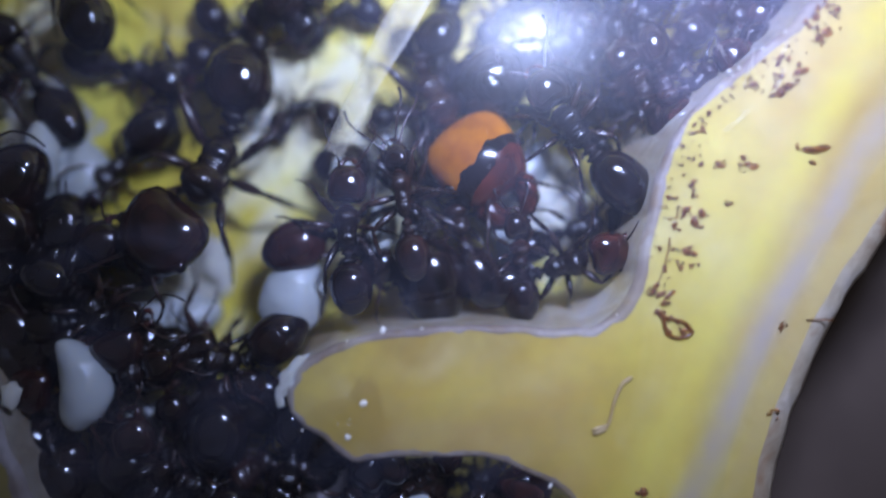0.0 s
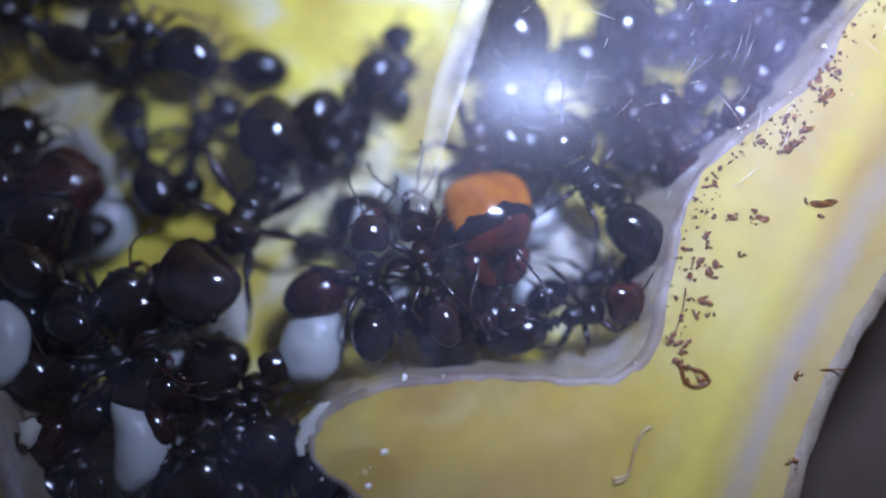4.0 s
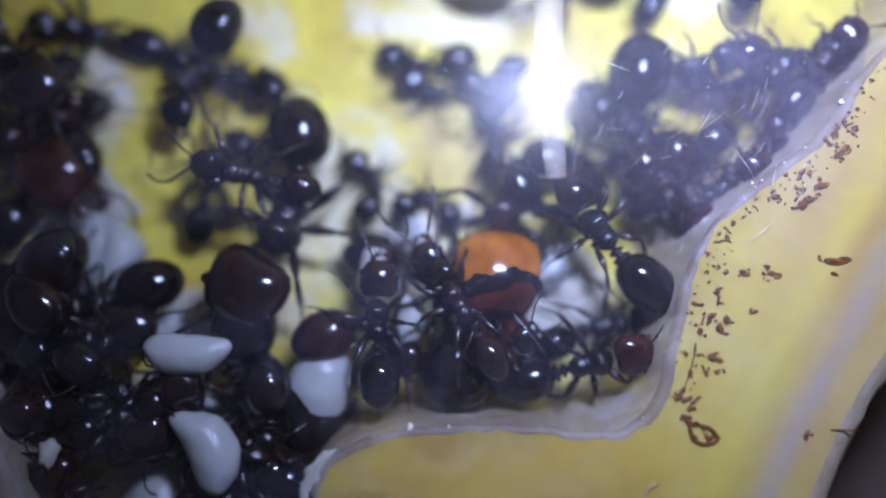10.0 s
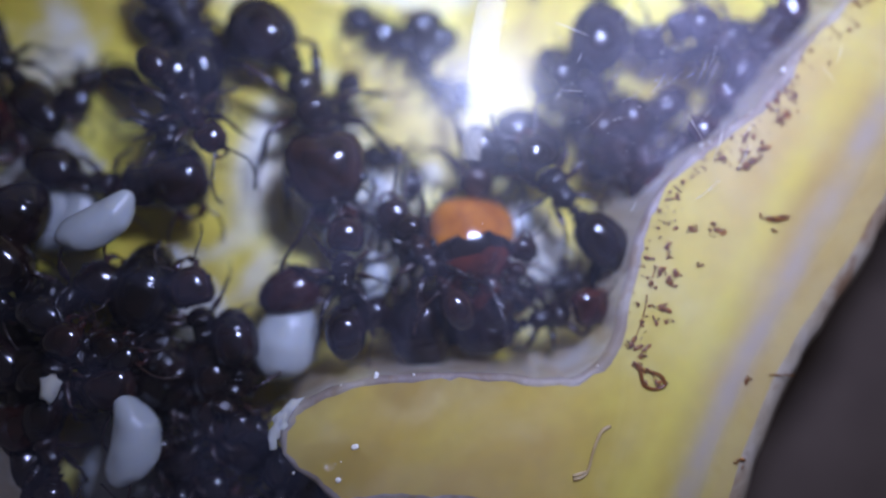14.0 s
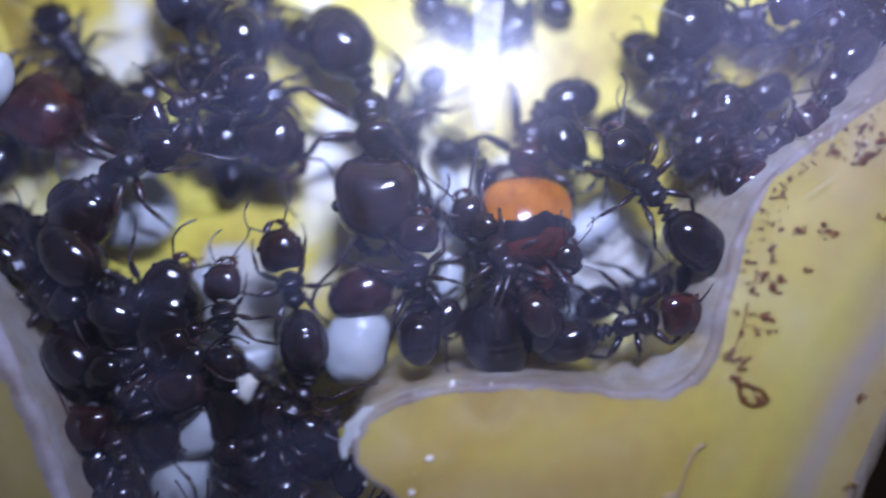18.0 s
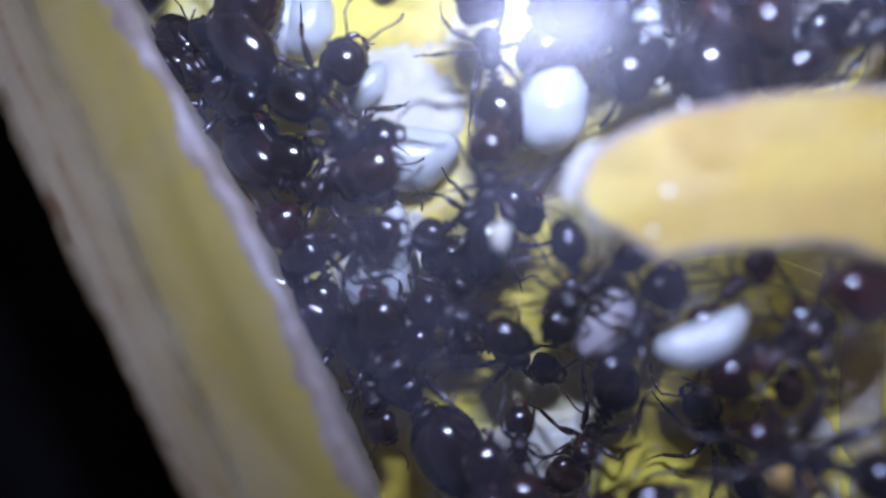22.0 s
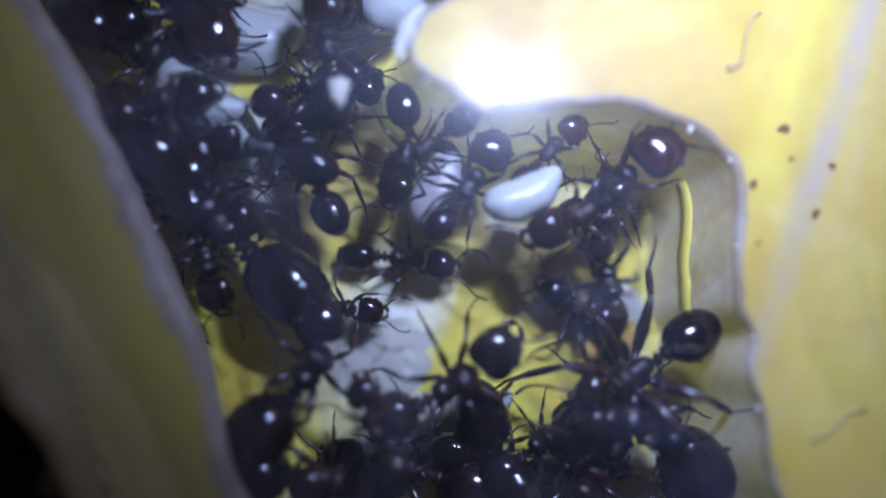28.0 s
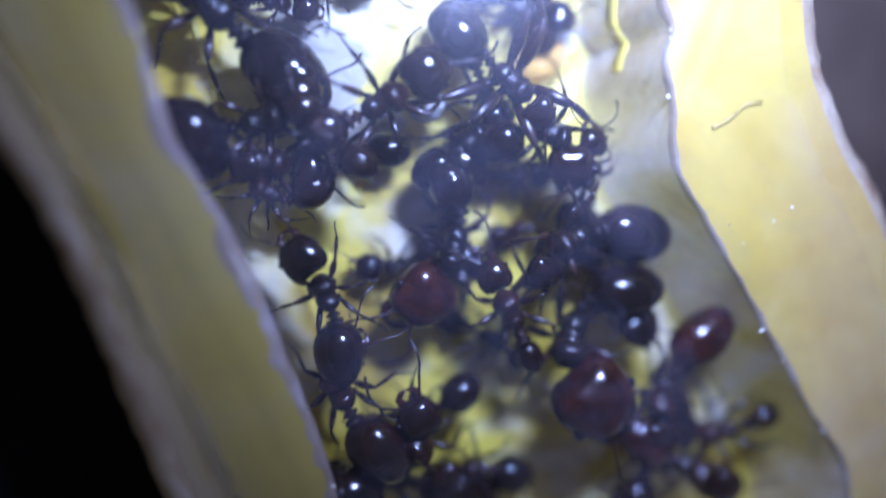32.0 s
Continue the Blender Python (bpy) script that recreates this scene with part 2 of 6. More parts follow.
HOUSING = two_tone("lamp_housing", [(0.3, (0.02, 0.02, 0.02)), (0.7, (0.03, 0.03, 0.03))], 100, 900, 0.5, 0.1)


def glow(name, colour, strength):
    m, nt, b = shader(name)
    e = nt.nodes.new("ShaderNodeEmission")
    e.inputs[0].default_value, e.inputs[1].default_value = (*colour, 1), strength
    nt.links.new(e.outputs[0], nt.nodes["Material Output"].inputs[0])
    return m


def clear(name, tint, smear_haze, smear_haze_colour, gloss_rough, scale):
    """A thin clear sheet: lets light straight through, mirrors by its angle, and carries a faint uneven smear and haze.
    """
    m, nt, b = shader(name)
    nt.nodes.remove(b)
    tr, gl, df = (nt.nodes.new("ShaderNodeBsdf" + k) for k in ("Transparent", "Glossy", "Diffuse"))
    tr.inputs[0].default_value = (*tint, 1)
    gl.inputs["Roughness"].default_value = gloss_rough
    wide, both = nt.nodes.new("ShaderNodeBsdfGlossy"), nt.nodes.new("ShaderNodeMixShader")
    wide.inputs["Roughness"].default_value = 0.6
    wide.inputs[0].default_value = (0.95, 0.95, 1.0, 1)
    both.inputs[0].default_value = 0.6
    nt.links.new(gl.outputs[0], both.inputs[1])
    nt.links.new(wide.outputs[0], both.inputs[2])
    df.inputs[0].default_value = (*smear_haze_colour, 1)
    fr = nt.nodes.new("ShaderNodeFresnel")
    fr.inputs[0].default_value = 1.33
    a, c = nt.nodes.new("ShaderNodeMixShader"), nt.nodes.new("ShaderNodeMixShader")
    n = noise_node(nt, scale, 6, 0.65, 1.5)
    mr = nt.nodes.new("ShaderNodeMapRange")
    mr.inputs["From Min"].default_value, mr.inputs["From Max"].default_value = 0.42, 0.8
    mr.inputs["To Min"].default_value, mr.inputs["To Max"].default_value = smear_haze[0], smear_haze[1]
    nt.links.new(n.outputs[0], mr.inputs[0])
    nt.links.new(mr.outputs[0], a.inputs[0])
    nt.links.new(tr.outputs[0], a.inputs[1])
    nt.links.new(df.outputs[0], a.inputs[2])
    nt.links.new(fr.outputs[0], c.inputs[0])
    nt.links.new(a.outputs[0], c.inputs[1])
    nt.links.new(both.outputs[0], c.inputs[2])
    nt.links.new(c.outputs[0], nt.nodes["Material Output"].inputs[0])
    return m


# The pane's smears also hold a bluish veil of glare, painted in.
GLASS = clear("cover_glass", (0.97, 0.98, 1.0), (0.001, 0.058), (0.60, 0.63, 0.88), 0.24, 150)
REFLECTION = clear("reflection_streak", (0.93, 0.92, 0.86), (0.16, 0.46), (0.62, 0.55, 0.38), 0.38, 700)


def haze(name, colour, most, centre, reach):
    """Glare haze painted as a pale film on glass: densest at its middle, thinning out unevenly to nothing."""
    m, nt, b = shader(name)
    nt.nodes.remove(b)
    tr, df, mx = nt.nodes.new("ShaderNodeBsdfTransparent"), nt.nodes.new("ShaderNodeBsdfDiffuse"), nt.nodes.new("ShaderNodeMixShader")
    df.inputs[0].default_value = (*colour, 1)
    co, off, ln, fade, uneven_, prod = (nt.nodes.new("ShaderNode" + k) for k in ("TexCoord", "VectorMath", "VectorMath", "MapRange", "MapRange", "Math"))
    off.operation, off.inputs[1].default_value = "SUBTRACT", (centre[0] * MM, centre[1] * MM, 0)
    ln.operation, prod.operation = "LENGTH", "MULTIPLY"
    fade.interpolation_type = "SMOOTHSTEP"
    for k, v in zip(("From Min", "From Max", "To Min", "To Max"), (0.15 * reach * MM, reach * MM, most, 0.0)):
        fade.inputs[k].default_value = v
    for k, v in zip(("From Min", "From Max", "To Min", "To Max"), (0.3, 0.7, 0.45, 1.3)):
        uneven_.inputs[k].default_value = v
    nt.links.new(co.outputs["Object"], off.inputs[0])
    nt.links.new(off.outputs[0], ln.inputs[0])
    nt.links.new(ln.outputs["Value"], fade.inputs[0])
    nt.links.new(noise_node(nt, 420, 6, 0.65, 1.0).outputs[0], uneven_.inputs[0])
    nt.links.new(fade.outputs[0], prod.inputs[0])
    nt.links.new(uneven_.outputs[0], prod.inputs[1])
    for src, sock in ((prod.outputs[0], mx.inputs[0]), (tr.outputs[0], mx.inputs[1]), (df.outputs[0], mx.inputs[2]), (mx.outputs[0], nt.nodes["Material Output"].inputs[0])):
        nt.links.new(src, sock)
    return m


LED = glow("white_led", (0.73, 0.84, 1.30), LAMP_GLOW)


# ---- mesh helpers ----
def mesh_of(name, bm, material, smooth=True):
    me = bpy.data.meshes.new(name)
    if smooth:
        for f in bm.faces:
            f.smooth = True
    bm.to_mesh(me)
    bm.free()
    me.materials.append(material)
    return me


def part(name, bm, material, parent, label="", smooth=True):
    ob = new(name, bm if isinstance(bm, bpy.types.Mesh) else mesh_of(name, bm, material, smooth))
    ob.parent = parent
    return tagged(ob, label=label)


def smooth_loop(pts, step=0.35, wobble=0.0, seed=0.0, closed=True):
    """A closed line through the points (Catmull-Rom), resampled finely, with a slight waver."""
    out, n = [], len(pts)
    P = [Vector((*p, 0)) for p in pts]
    for i in range(n if closed else n - 1):
        a, b, c, d = (P[(i + k) % n] if closed else P[min(max(i + k, 0), n - 1)] for k in (-1, 0, 1, 2))
        m = max(2, int((c - b).length / step))
        for k in range(m):
            u = k / m
            v = 0.5 * ((2 * b) + (c - a) * u + (2 * a - 5 * b + 4 * c - d) * u * u + (3 * b - 3 * c + d - a) * u ** 3)
            w = wobble * noise.noise(Vector((v.x * 0.9, v.y * 0.9, seed)))
            out.append((v.x + w, v.y + wobble * noise.noise(Vector((v.y * 0.9, v.x * 0.9, seed + 7)))))
    return out


def offset_loop(loop, d):
    """The loop pushed to its left by d."""
    n, out = len(loop), []
    for i in range(n):
        (ax, ay), (bx, by) = loop[i - 2], loop[(i + 2) % n]
        tx, ty = bx - ax, by - ay
        s = math.hypot(tx, ty) or 1
        out.append((loop[i][0] - ty / s * d, loop[i][1] + tx / s * d))
    return out


def skin(loops):
    """Quads between successive closed loops of (x, y, z) with the same count."""
    bm = bmesh.new()
    rings = [[bm.verts.new((x * MM, y * MM, z * MM)) for x, y, z in lp] for lp in loops]
    n = len(rings[0])
    for a, b in zip(rings, rings[1:]):
        for i in range(n):
            bm.faces.new((a[i], a[(i + 1) % n], b[(i + 1) % n], b[i]))
    bmesh.ops.recalc_face_normals(bm, faces=bm.faces)
    return bm


def sheet(loops, z):
    """A flat sheet bounded by the first loop, with holes where the others run."""
    bm = bmesh.new()
    edges = []
    for lp in loops:
        v = [bm.verts.new((x * MM, y * MM, z * MM)) for x, y in lp]
        edges += [bm.edges.new((v[i - 1], v[i])) for i in range(len(v))]
    bmesh.ops.triangle_fill(bm, use_beauty=True, edges=edges)
    for f in bm.faces:
        if f.normal.z < 0:
            f.normal_flip()
    return bm


def lathe(profile, seg=14, squash=1.0, bend=0.0):
    """A body of revolution along x from (x, radius) pairs, squashed in z."""
    bm = bmesh.new()
    rings = []
    for x, r in profile:
        rings.append([bm.verts.new((x, r * math.cos(2 * math.pi * k / seg), r * squash * math.sin(2 * math.pi * k / seg) + bend * x * x)) for k in range(seg)])
    for a, b in zip(rings, rings[1:]):
        for k in range(seg):
            bm.faces.new((a[k], a[(k + 1) % seg], b[(k + 1) % seg], b[k]))
    bm.faces.new(rings[0][::-1])
    bm.faces.new(rings[-1])
    bmesh.ops.recalc_face_normals(bm, faces=bm.faces)
    return bm


def tube(points, radii, seg=6):
    """A bent limb through the points."""
    bm = bmesh.new()
    P = [Vector(p) for p in points]
    rings = []
    for i, p in enumerate(P):
        d = (P[min(i + 1, len(P) - 1)] - P[max(i - 1, 0)]).normalized()
        u = d.cross(Vector((0, 0, 1)))
        u = u.normalized() if u.length > 1e-4 else Vector((1, 0, 0))
        v = d.cross(u)
        rings.append([bm.verts.new(p + (u * math.cos(a) + v * math.sin(a)) * radii[i]) for a in (2 * math.pi * k / seg for k in range(seg))])
    for a, b in zip(rings, rings[1:]):
        for k in range(seg):
            bm.faces.new((a[k], a[(k + 1) % seg], b[(k + 1) % seg], b[k]))
    bm.faces.new(rings[0][::-1])
    bm.faces.new(rings[-1])
    bmesh.ops.recalc_face_normals(bm, faces=bm.faces)
    return bm


MOVES = []  # (object, rows) to be keyed at the end


# ---- the ground and the nest block ----
DEPTH = 5.0
g = sheet([[(-400, -400), (400, -400), (400, 400), (-400, 400)]], -9.0)
ground = tagged(new("ground", mesh_of("ground", g, TABLE, False)), "dark brown table top under the nest block", "table top", kind="structure")
# Black sheet added so the unlit ground at left stays black.
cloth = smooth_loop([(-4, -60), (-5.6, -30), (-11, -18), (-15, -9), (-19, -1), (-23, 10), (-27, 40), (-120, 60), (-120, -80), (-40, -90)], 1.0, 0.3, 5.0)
tagged(new("unlit_ground_sheet", mesh_of("unlit_ground_sheet", sheet([cloth], -8.6), UNLIT_SHEET, False)), "plain black sheet added where the table at left lies unlit", "cloth", kind="structure")

# the chamber's outline, side by side, anticlockwise seen from below
UPPER_SIDE = [(18, 15.5), (13.7, 9.7), (12.1, 7.5), (9.1, 4.8), (7.8, 3.0), (7.1, 0.5), (6.65, -1.7), (5.65, -2.9), (4.3, -3.1)]
TONGUE = [(0.8, -3.0), (-2.3, -3.35), (-4.1, -3.95), (-4.95, -4.8), (-5.15, -5.6), (-4.7, -6.35), (-3.9, -6.95), (-2.85, -7.7), (-1, -7.6), (1.6, -7.6), (3.3, -8.15), (4.7, -9.1)]
LOWER_SIDE = [(5.3, -10.3), (5.05, -12.7), (4.9, -14.5), (5.35, -15.3), (5.1, -16.4), (5.35, -18.2), (5.45, -19.9), (6.7, -22.1), (8.6, -25.2), (10.8, -29), (13.1, -33.1), (12, -38.5), (2, -40), (-6, -37)]
BAR_SIDE = [(-7, -30.3), (-8.1, -25.9), (-9.3, -21.9), (-11.0, -18), (-11.65, -14.8), (-12.6, -12), (-13.8, -9), (-15.4, -5.2), (-16.8, -2.5), (-18.1, 0.2), (-19.6, 3.4), (-21.8, 8.3), (-23, 13)]
CHAMBER = smooth_loop(UPPER_SIDE + TONGUE + LOWER_SIDE + BAR_SIDE + [(-16, 18), (0, 19), (12, 19)], 0.3, 0.10)
OUTER = smooth_loop([(24, 16), (18.5, 8.4), (15.3, 2.9), (13.7, 0.4), (12.2, -2), (11.1, -4.6), (10.2, -7.4), (9.8, -10.2), (9.4, -13.8), (9.9, -16.8), (11.2, -19.8), (13.2, -23), (15.4, -28),
                     (18, -35), (16, -46), (0, -48), (-9, -44), (-9.9, -33), (-10.6, -29.7), (-11.5, -26.2), (-13.0, -20.6), (-14.9, -16), (-16.1, -14.3), (-18.0, -10.1),
                     (-20.1, -5.6), (-22.0, -1), (-23.6, 3.4), (-26, 9), (-28, 18), (-18, 26), (4, 27), (20, 24)], 0.5, 0.12, 3.0)

OUTER = offset_loop(OUTER, 0.9)

nest = tagged(new("nest_block"), "translucent yellow resin ant nest block with pale carved chambers", "ant nest")
def uneven(d):
    """The chamber's outline pushed out by about d, more in some places than in others."""
    out = []
    for (x, y), (ox, oy) in zip(CHAMBER, offset_loop(CHAMBER, d)):
        k = 0.95 + 0.75 * noise.noise(Vector((x * 0.35, y * 0.35, 20))) + 0.4 * noise.noise(Vector((x * 2, y * 2, 30))) + 0.35 * noise.noise(Vector((x * 5, y * 5, 31)))
        if y > -3 and x > 6:
            k += 0.2
        if x + 0.37 * y < -10:
            k *= 1.9
        elif y < -15:
            k *= 0.6
        out.append((x + (ox - x) * k, y + (oy - y) * k))
    return out


rim_w = 0.27
rim_in, rim_out = CHAMBER, uneven(rim_w)


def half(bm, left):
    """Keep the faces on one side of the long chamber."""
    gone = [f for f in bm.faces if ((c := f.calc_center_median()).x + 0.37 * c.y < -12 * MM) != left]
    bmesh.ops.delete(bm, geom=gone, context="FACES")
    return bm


part("top_plate", half(sheet([OUTER, rim_out], 0.0), False), RESIN, nest, "cloudy yellow resin face", False)
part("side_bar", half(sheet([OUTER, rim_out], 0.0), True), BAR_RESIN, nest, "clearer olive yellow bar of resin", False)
zr = lambda p, z, a, s: (p[0], p[1], z + a * noise.noise(Vector((p[0] * 1.7, p[1] * 1.7, s))))
part("chamber_rim", skin([[zr(p, 0.0, 0.0, 0) for p in rim_out], [zr(p, 0.0, 0.03, 1) for p in uneven(rim_w * 0.6)], [zr(p, -0.05, 0.05, 2) for p in uneven(rim_w * 0.25)], [zr(p, -0.28, 0.08, 3) for p in rim_in]]),
     RIM, nest, "pale frosted rim along the carved edge")


def foot(d):
    """The wall's line lower down: it slopes into the chamber by d, but is cut under along the side bar."""
    out = []
    for p, a, b in zip(CHAMBER, offset_loop(CHAMBER, -d), offset_loop(CHAMBER, d * 1.3)):
        q = a if p[0] + 0.37 * p[1] > -10 else b
        k = 1.0 if not (-9.0 < p[1] < -2.5 and p[0] < 4) else 0.8 if p[0] < -3.4 else 0.15
        out.append((p[0] + (q[0] - p[0]) * k, p[1] + (q[1] - p[1]) * k))
    return out


part("chamber_wall", skin([[zr(p, -0.28, 0.08, 3) for p in rim_in], [zr(p, -1.6, 0.1, 4) for p in foot(0.22)], [zr(p, -3.4, 0.1, 5) for p in foot(0.55)], [zr(p, -DEPTH + 0.12, 0, 6) for p in foot(0.85)]]),
     WALL, nest, "frosted greyish beige chamber wall")


def wall_ledge():
    """A narrow yellow step cut half way up the smooth wall of the lower chamber."""
    bm = bmesh.new()
    lines = [(foot(0.34), -2.38), (foot(0.46), -2.44), (foot(0.54), -2.92), (foot(0.42), -3.0)]
    on = [p[0] > 3.0 and -16.5 < p[1] < -9.4 for p in CHAMBER]
    rings = {}
    for i, p in enumerate(CHAMBER):
        if on[i]:
            w = 0.10 * noise.noise(Vector((p[0], p[1] * 0.8, 3.3)))
            rings[i] = [bm.verts.new((loop[i][0] * MM, loop[i][1] * MM, (z + w) * MM)) for loop, z in lines]
    for i in rings:
        if i + 1 in rings:
            for k in range(3):
                bm.faces.new((rings[i][k], rings[i + 1][k], rings[i + 1][k + 1], rings[i][k + 1]))
    bmesh.ops.recalc_face_normals(bm, faces=bm.faces)
    return bm


part("wall_ledge", wall_ledge(), FLOOR_LINE, nest, "narrow yellow step along the chamber wall")
part("block_base", half(sheet([offset_loop(OUTER, -0.2), offset_loop(CHAMBER, 0.3)], -DEPTH), False), FLOOR, nest, "yellow underside of the block", False)
part("floor_line", skin([[(x, y, -DEPTH + 0.12) for x, y in offset_loop(CHAMBER, -0.85)], [(x, y, -DEPTH + 0.10) for x, y in offset_loop(CHAMBER, -1.05)], [(x, y, -DEPTH - 0.03) for x, y in offset_loop(CHAMBER, -1.12)]]),
     FLOOR_LINE, nest, "yellow line at the foot of the wall")
part("chamber_floor", sheet([offset_loop(CHAMBER, 1.3)], -DEPTH - 0.02), FLOOR, nest, "bright yellow chamber floor with white patches", False)
part("outer_edge", skin([[(x, y, 0.0) for x, y in OUTER], [zr(p, -0.06, 0.05, 7) for p in offset_loop(OUTER, 0.25)], [zr(p, -0.25, 0.12, 8) for p in offset_loop(OUTER, 0.65)], [zr(p, -0.7, 0.16, 9) for p in offset_loop(OUTER, 1.05)], [zr(p, -1.6, 0.15, 10) for p in offset_loop(OUTER, 1.2)], [(x, y, -9.0) for x, y in offset_loop(OUTER, 1.3)]]),
     EDGE, nest, "worn greyish outer edge with dark stains")

gx = offset_loop(OUTER, -1.2)
cover = tagged(new("cover_glass"), "thin clear cover pane lying on the nest block", "glass cover")
pane = part("pane", sheet([gx], 0.30), GLASS, cover, "clear pane with faint smears and painted haze", False)
pane.visible_shadow = False
# Bluish glare haze, painted as two pale patches on the pane.
for nm, at_, reach, most in (("upper", (9.5, 8.5), 6.5, 0.085), ("lower", (-12.0, -8.5), 6.0, 0.014)):
    blob = [(at_[0] + reach * math.cos(a), at_[1] + reach * math.sin(a)) for a in np.linspace(0, 2 * math.pi, 40, False)]
    film = part("smear_haze", sheet([blob], 0.31), haze("glare_haze_" + nm, (0.72, 0.68, 0.84), most, at_, reach), cover, "bluish glare haze painted on the pane", False)
    film.visible_shadow = False
rnd = random.Random(11)
# Pale scratches; part of them are painted glints of the legs below.
for i in range(52):
    x, y = (rnd.gauss(8.0, 2.5), rnd.gauss(7.6, 1.9)) if i < 42 else (rnd.uniform(-4, 3), rnd.uniform(-20, -13))
    a, l = rnd.gauss(52, 14) if i % 3 else rnd.uniform(-80, 80), 0.12 + 1.3 * rnd.random() ** 2
    dx, dy = l * math.cos(radians(a)), l * math.sin(radians(a))
    r = rnd.uniform(0.004, 0.013) * MM
    part("scratch_glint", tube([(x * MM, y * MM, 0.33 * MM), ((x + dx * 0.5 + 0.04) * MM, (y + dy * 0.5) * MM, 0.33 * MM), ((x + dx) * MM, (y + dy) * MM, 0.33 * MM)], [r * 0.4, r, r * 0.4], 4), PALE, cover)
for i in range(70):
    x, y = (rnd.uniform(-12, 4), rnd.uniform(0, 10)) if i % 4 == 0 else (rnd.gauss(5.5, 3), rnd.gauss(7.5, 2))
    s = rnd.uniform(0.008, 0.022) * MM
    bm = bmesh.new()
    bmesh.ops.create_icosphere(bm, subdivisions=1, radius=s)
    bmesh.ops.translate(bm, verts=bm.verts, vec=(x * MM, y * MM, 0.33 * MM))
    part("dust_speck", bm, PALE, cover)

# ---- the lamp carried beside the lens ----
def oblong(rx, ry, z, n=32):
    return [(rx * math.copysign(abs(math.cos(a)) ** 0.4, math.cos(a)), ry * math.copysign(abs(math.sin(a)) ** 0.4, math.sin(a)), z) for a in np.linspace(0, 2 * math.pi, n, False)]


lamp = tagged(new("hand_lamp"), "small lamp with four white diodes held over the nest", "lamp")
for k in (-1.5, -0.5, 0.5, 1.5):
    lens = bmesh.new()
    bmesh.ops.create_circle(lens, cap_ends=True, segments=20, radius=0.5 * MM)
    bmesh.ops.translate(lens, verts=lens.verts, vec=(k * 1.55 * MM, 0, 0))
    for f in lens.faces:
        f.normal_flip()
    part("led", lens, LED, lamp, "glowing white diode", False)
# Unseen black collar, added to narrow the beam and dim the far side.
rim_lines = [[(x * r, y * r, z) for x, y, _ in oblong(3.4, 1.75, 0)] for r, z in ((1.0, 0.04), (1.0, -1.0), (1.04, -1.0), (1.04, 0.04))]
part("beam_collar", skin(rim_lines), HOUSING, lamp, "short black collar added to narrow the beam")


part("housing", skin([oblong(3.6, 1.9, 0.05), oblong(4.3, 2.6, -0.3), oblong(4.5, 2.8, 2.6), oblong(0.2, 0.1, 2.9)]), HOUSING, lamp, "black lamp housing")
aim = lambda t, k: float(np.interp(t, [q[0] for q in LAMP_AIM], [q[k] for q in LAMP_AIM]))
MOVES.append((lamp, [(t, at(x, y, z, a * 0.6, b * 0.5, c) @ at(aim(t, 1), *LAMP_OFFSET, 0, aim(t, 2), 0)) for t, x, y, z, a, b, c in PATH]))


# ---- ants ----
def pitted(bm, amount, freq, seed=0.0):
    """Uneven, sculptured surface."""
    bm.normal_update()
    for v in bm.verts:
        v.co += v.normal * amount * (noise.noise(v.co * freq + Vector((seed, 0, 0))) + 0.6 * noise.noise(v.co * freq * 2.3 + Vector((0, seed, 3))))
    return bm


def head_form(heart, segs=(22, 16)):
    bm = bmesh.new()
    bmesh.ops.create_uvsphere(bm, u_segments=segs[0], v_segments=segs[1], radius=0.5)
    for v in bm.verts:
        x, y, z = v.co
        q = math.hypot(x, y)
        if q > 1e-5:  # squarish seen from above, rounded on top
            f = 1 + (1 / ((abs(x) / q) ** 3 + (abs(y) / q) ** 3) ** (1 / 3) - 1) * 0.75
            v.co.x, v.co.y = x, y = x * f * 0.95, y * f * 0.95
        v.co.z = z * 0.70 + 0.03 * math.cos(x * 3)
        w = min(1.0, max(0.0, 0.5 - x))  # from the narrower mouth to the broad back of the head
        v.co.y = y * (0.92 + 0.24 * w * w * (3 - 2 * w))
        if x < 0:
            v.co.x = x + heart * math.exp(-(y / 0.16) ** 2) * min(1.0, -x * 3)
        if x > 0.38:
            v.co.x = 0.38 + (x - 0.38) * 0.6
    return bm


def head_mesh(name, mat, heart):
    return mesh_of(name, pitted(head_form(heart), 0.010, 11), mat)


def gaster_mesh(name, mat):
    """An egg-shaped abdomen: blunt in front, drawn out behind, with the borders of its plates as fine steps."""
    prof = []
    for x in np.linspace(0.499, -0.499, 44):
        r = 0.40 * max(0.0, 1 - abs(2 * x) ** (2.3 if x > 0 else 1.9)) ** 0.5 * (1.03 + 0.13 * x)
        for g, deep in ((-0.10, 0.012), (-0.27, 0.014), (-0.385, 0.012)):
            if g - 0.05 < x < g:
                r -= deep * (1 - (g - x) / 0.05)
        prof.append((x, max(r, 0.008)))
    bm = lathe(prof, 24, 0.93)
    for v in bm.verts:
        if v.co.x < 0:
            v.co.z -= 0.22 * v.co.x * v.co.x
    return mesh_of(name, pitted(bm, 0.004, 7), mat)


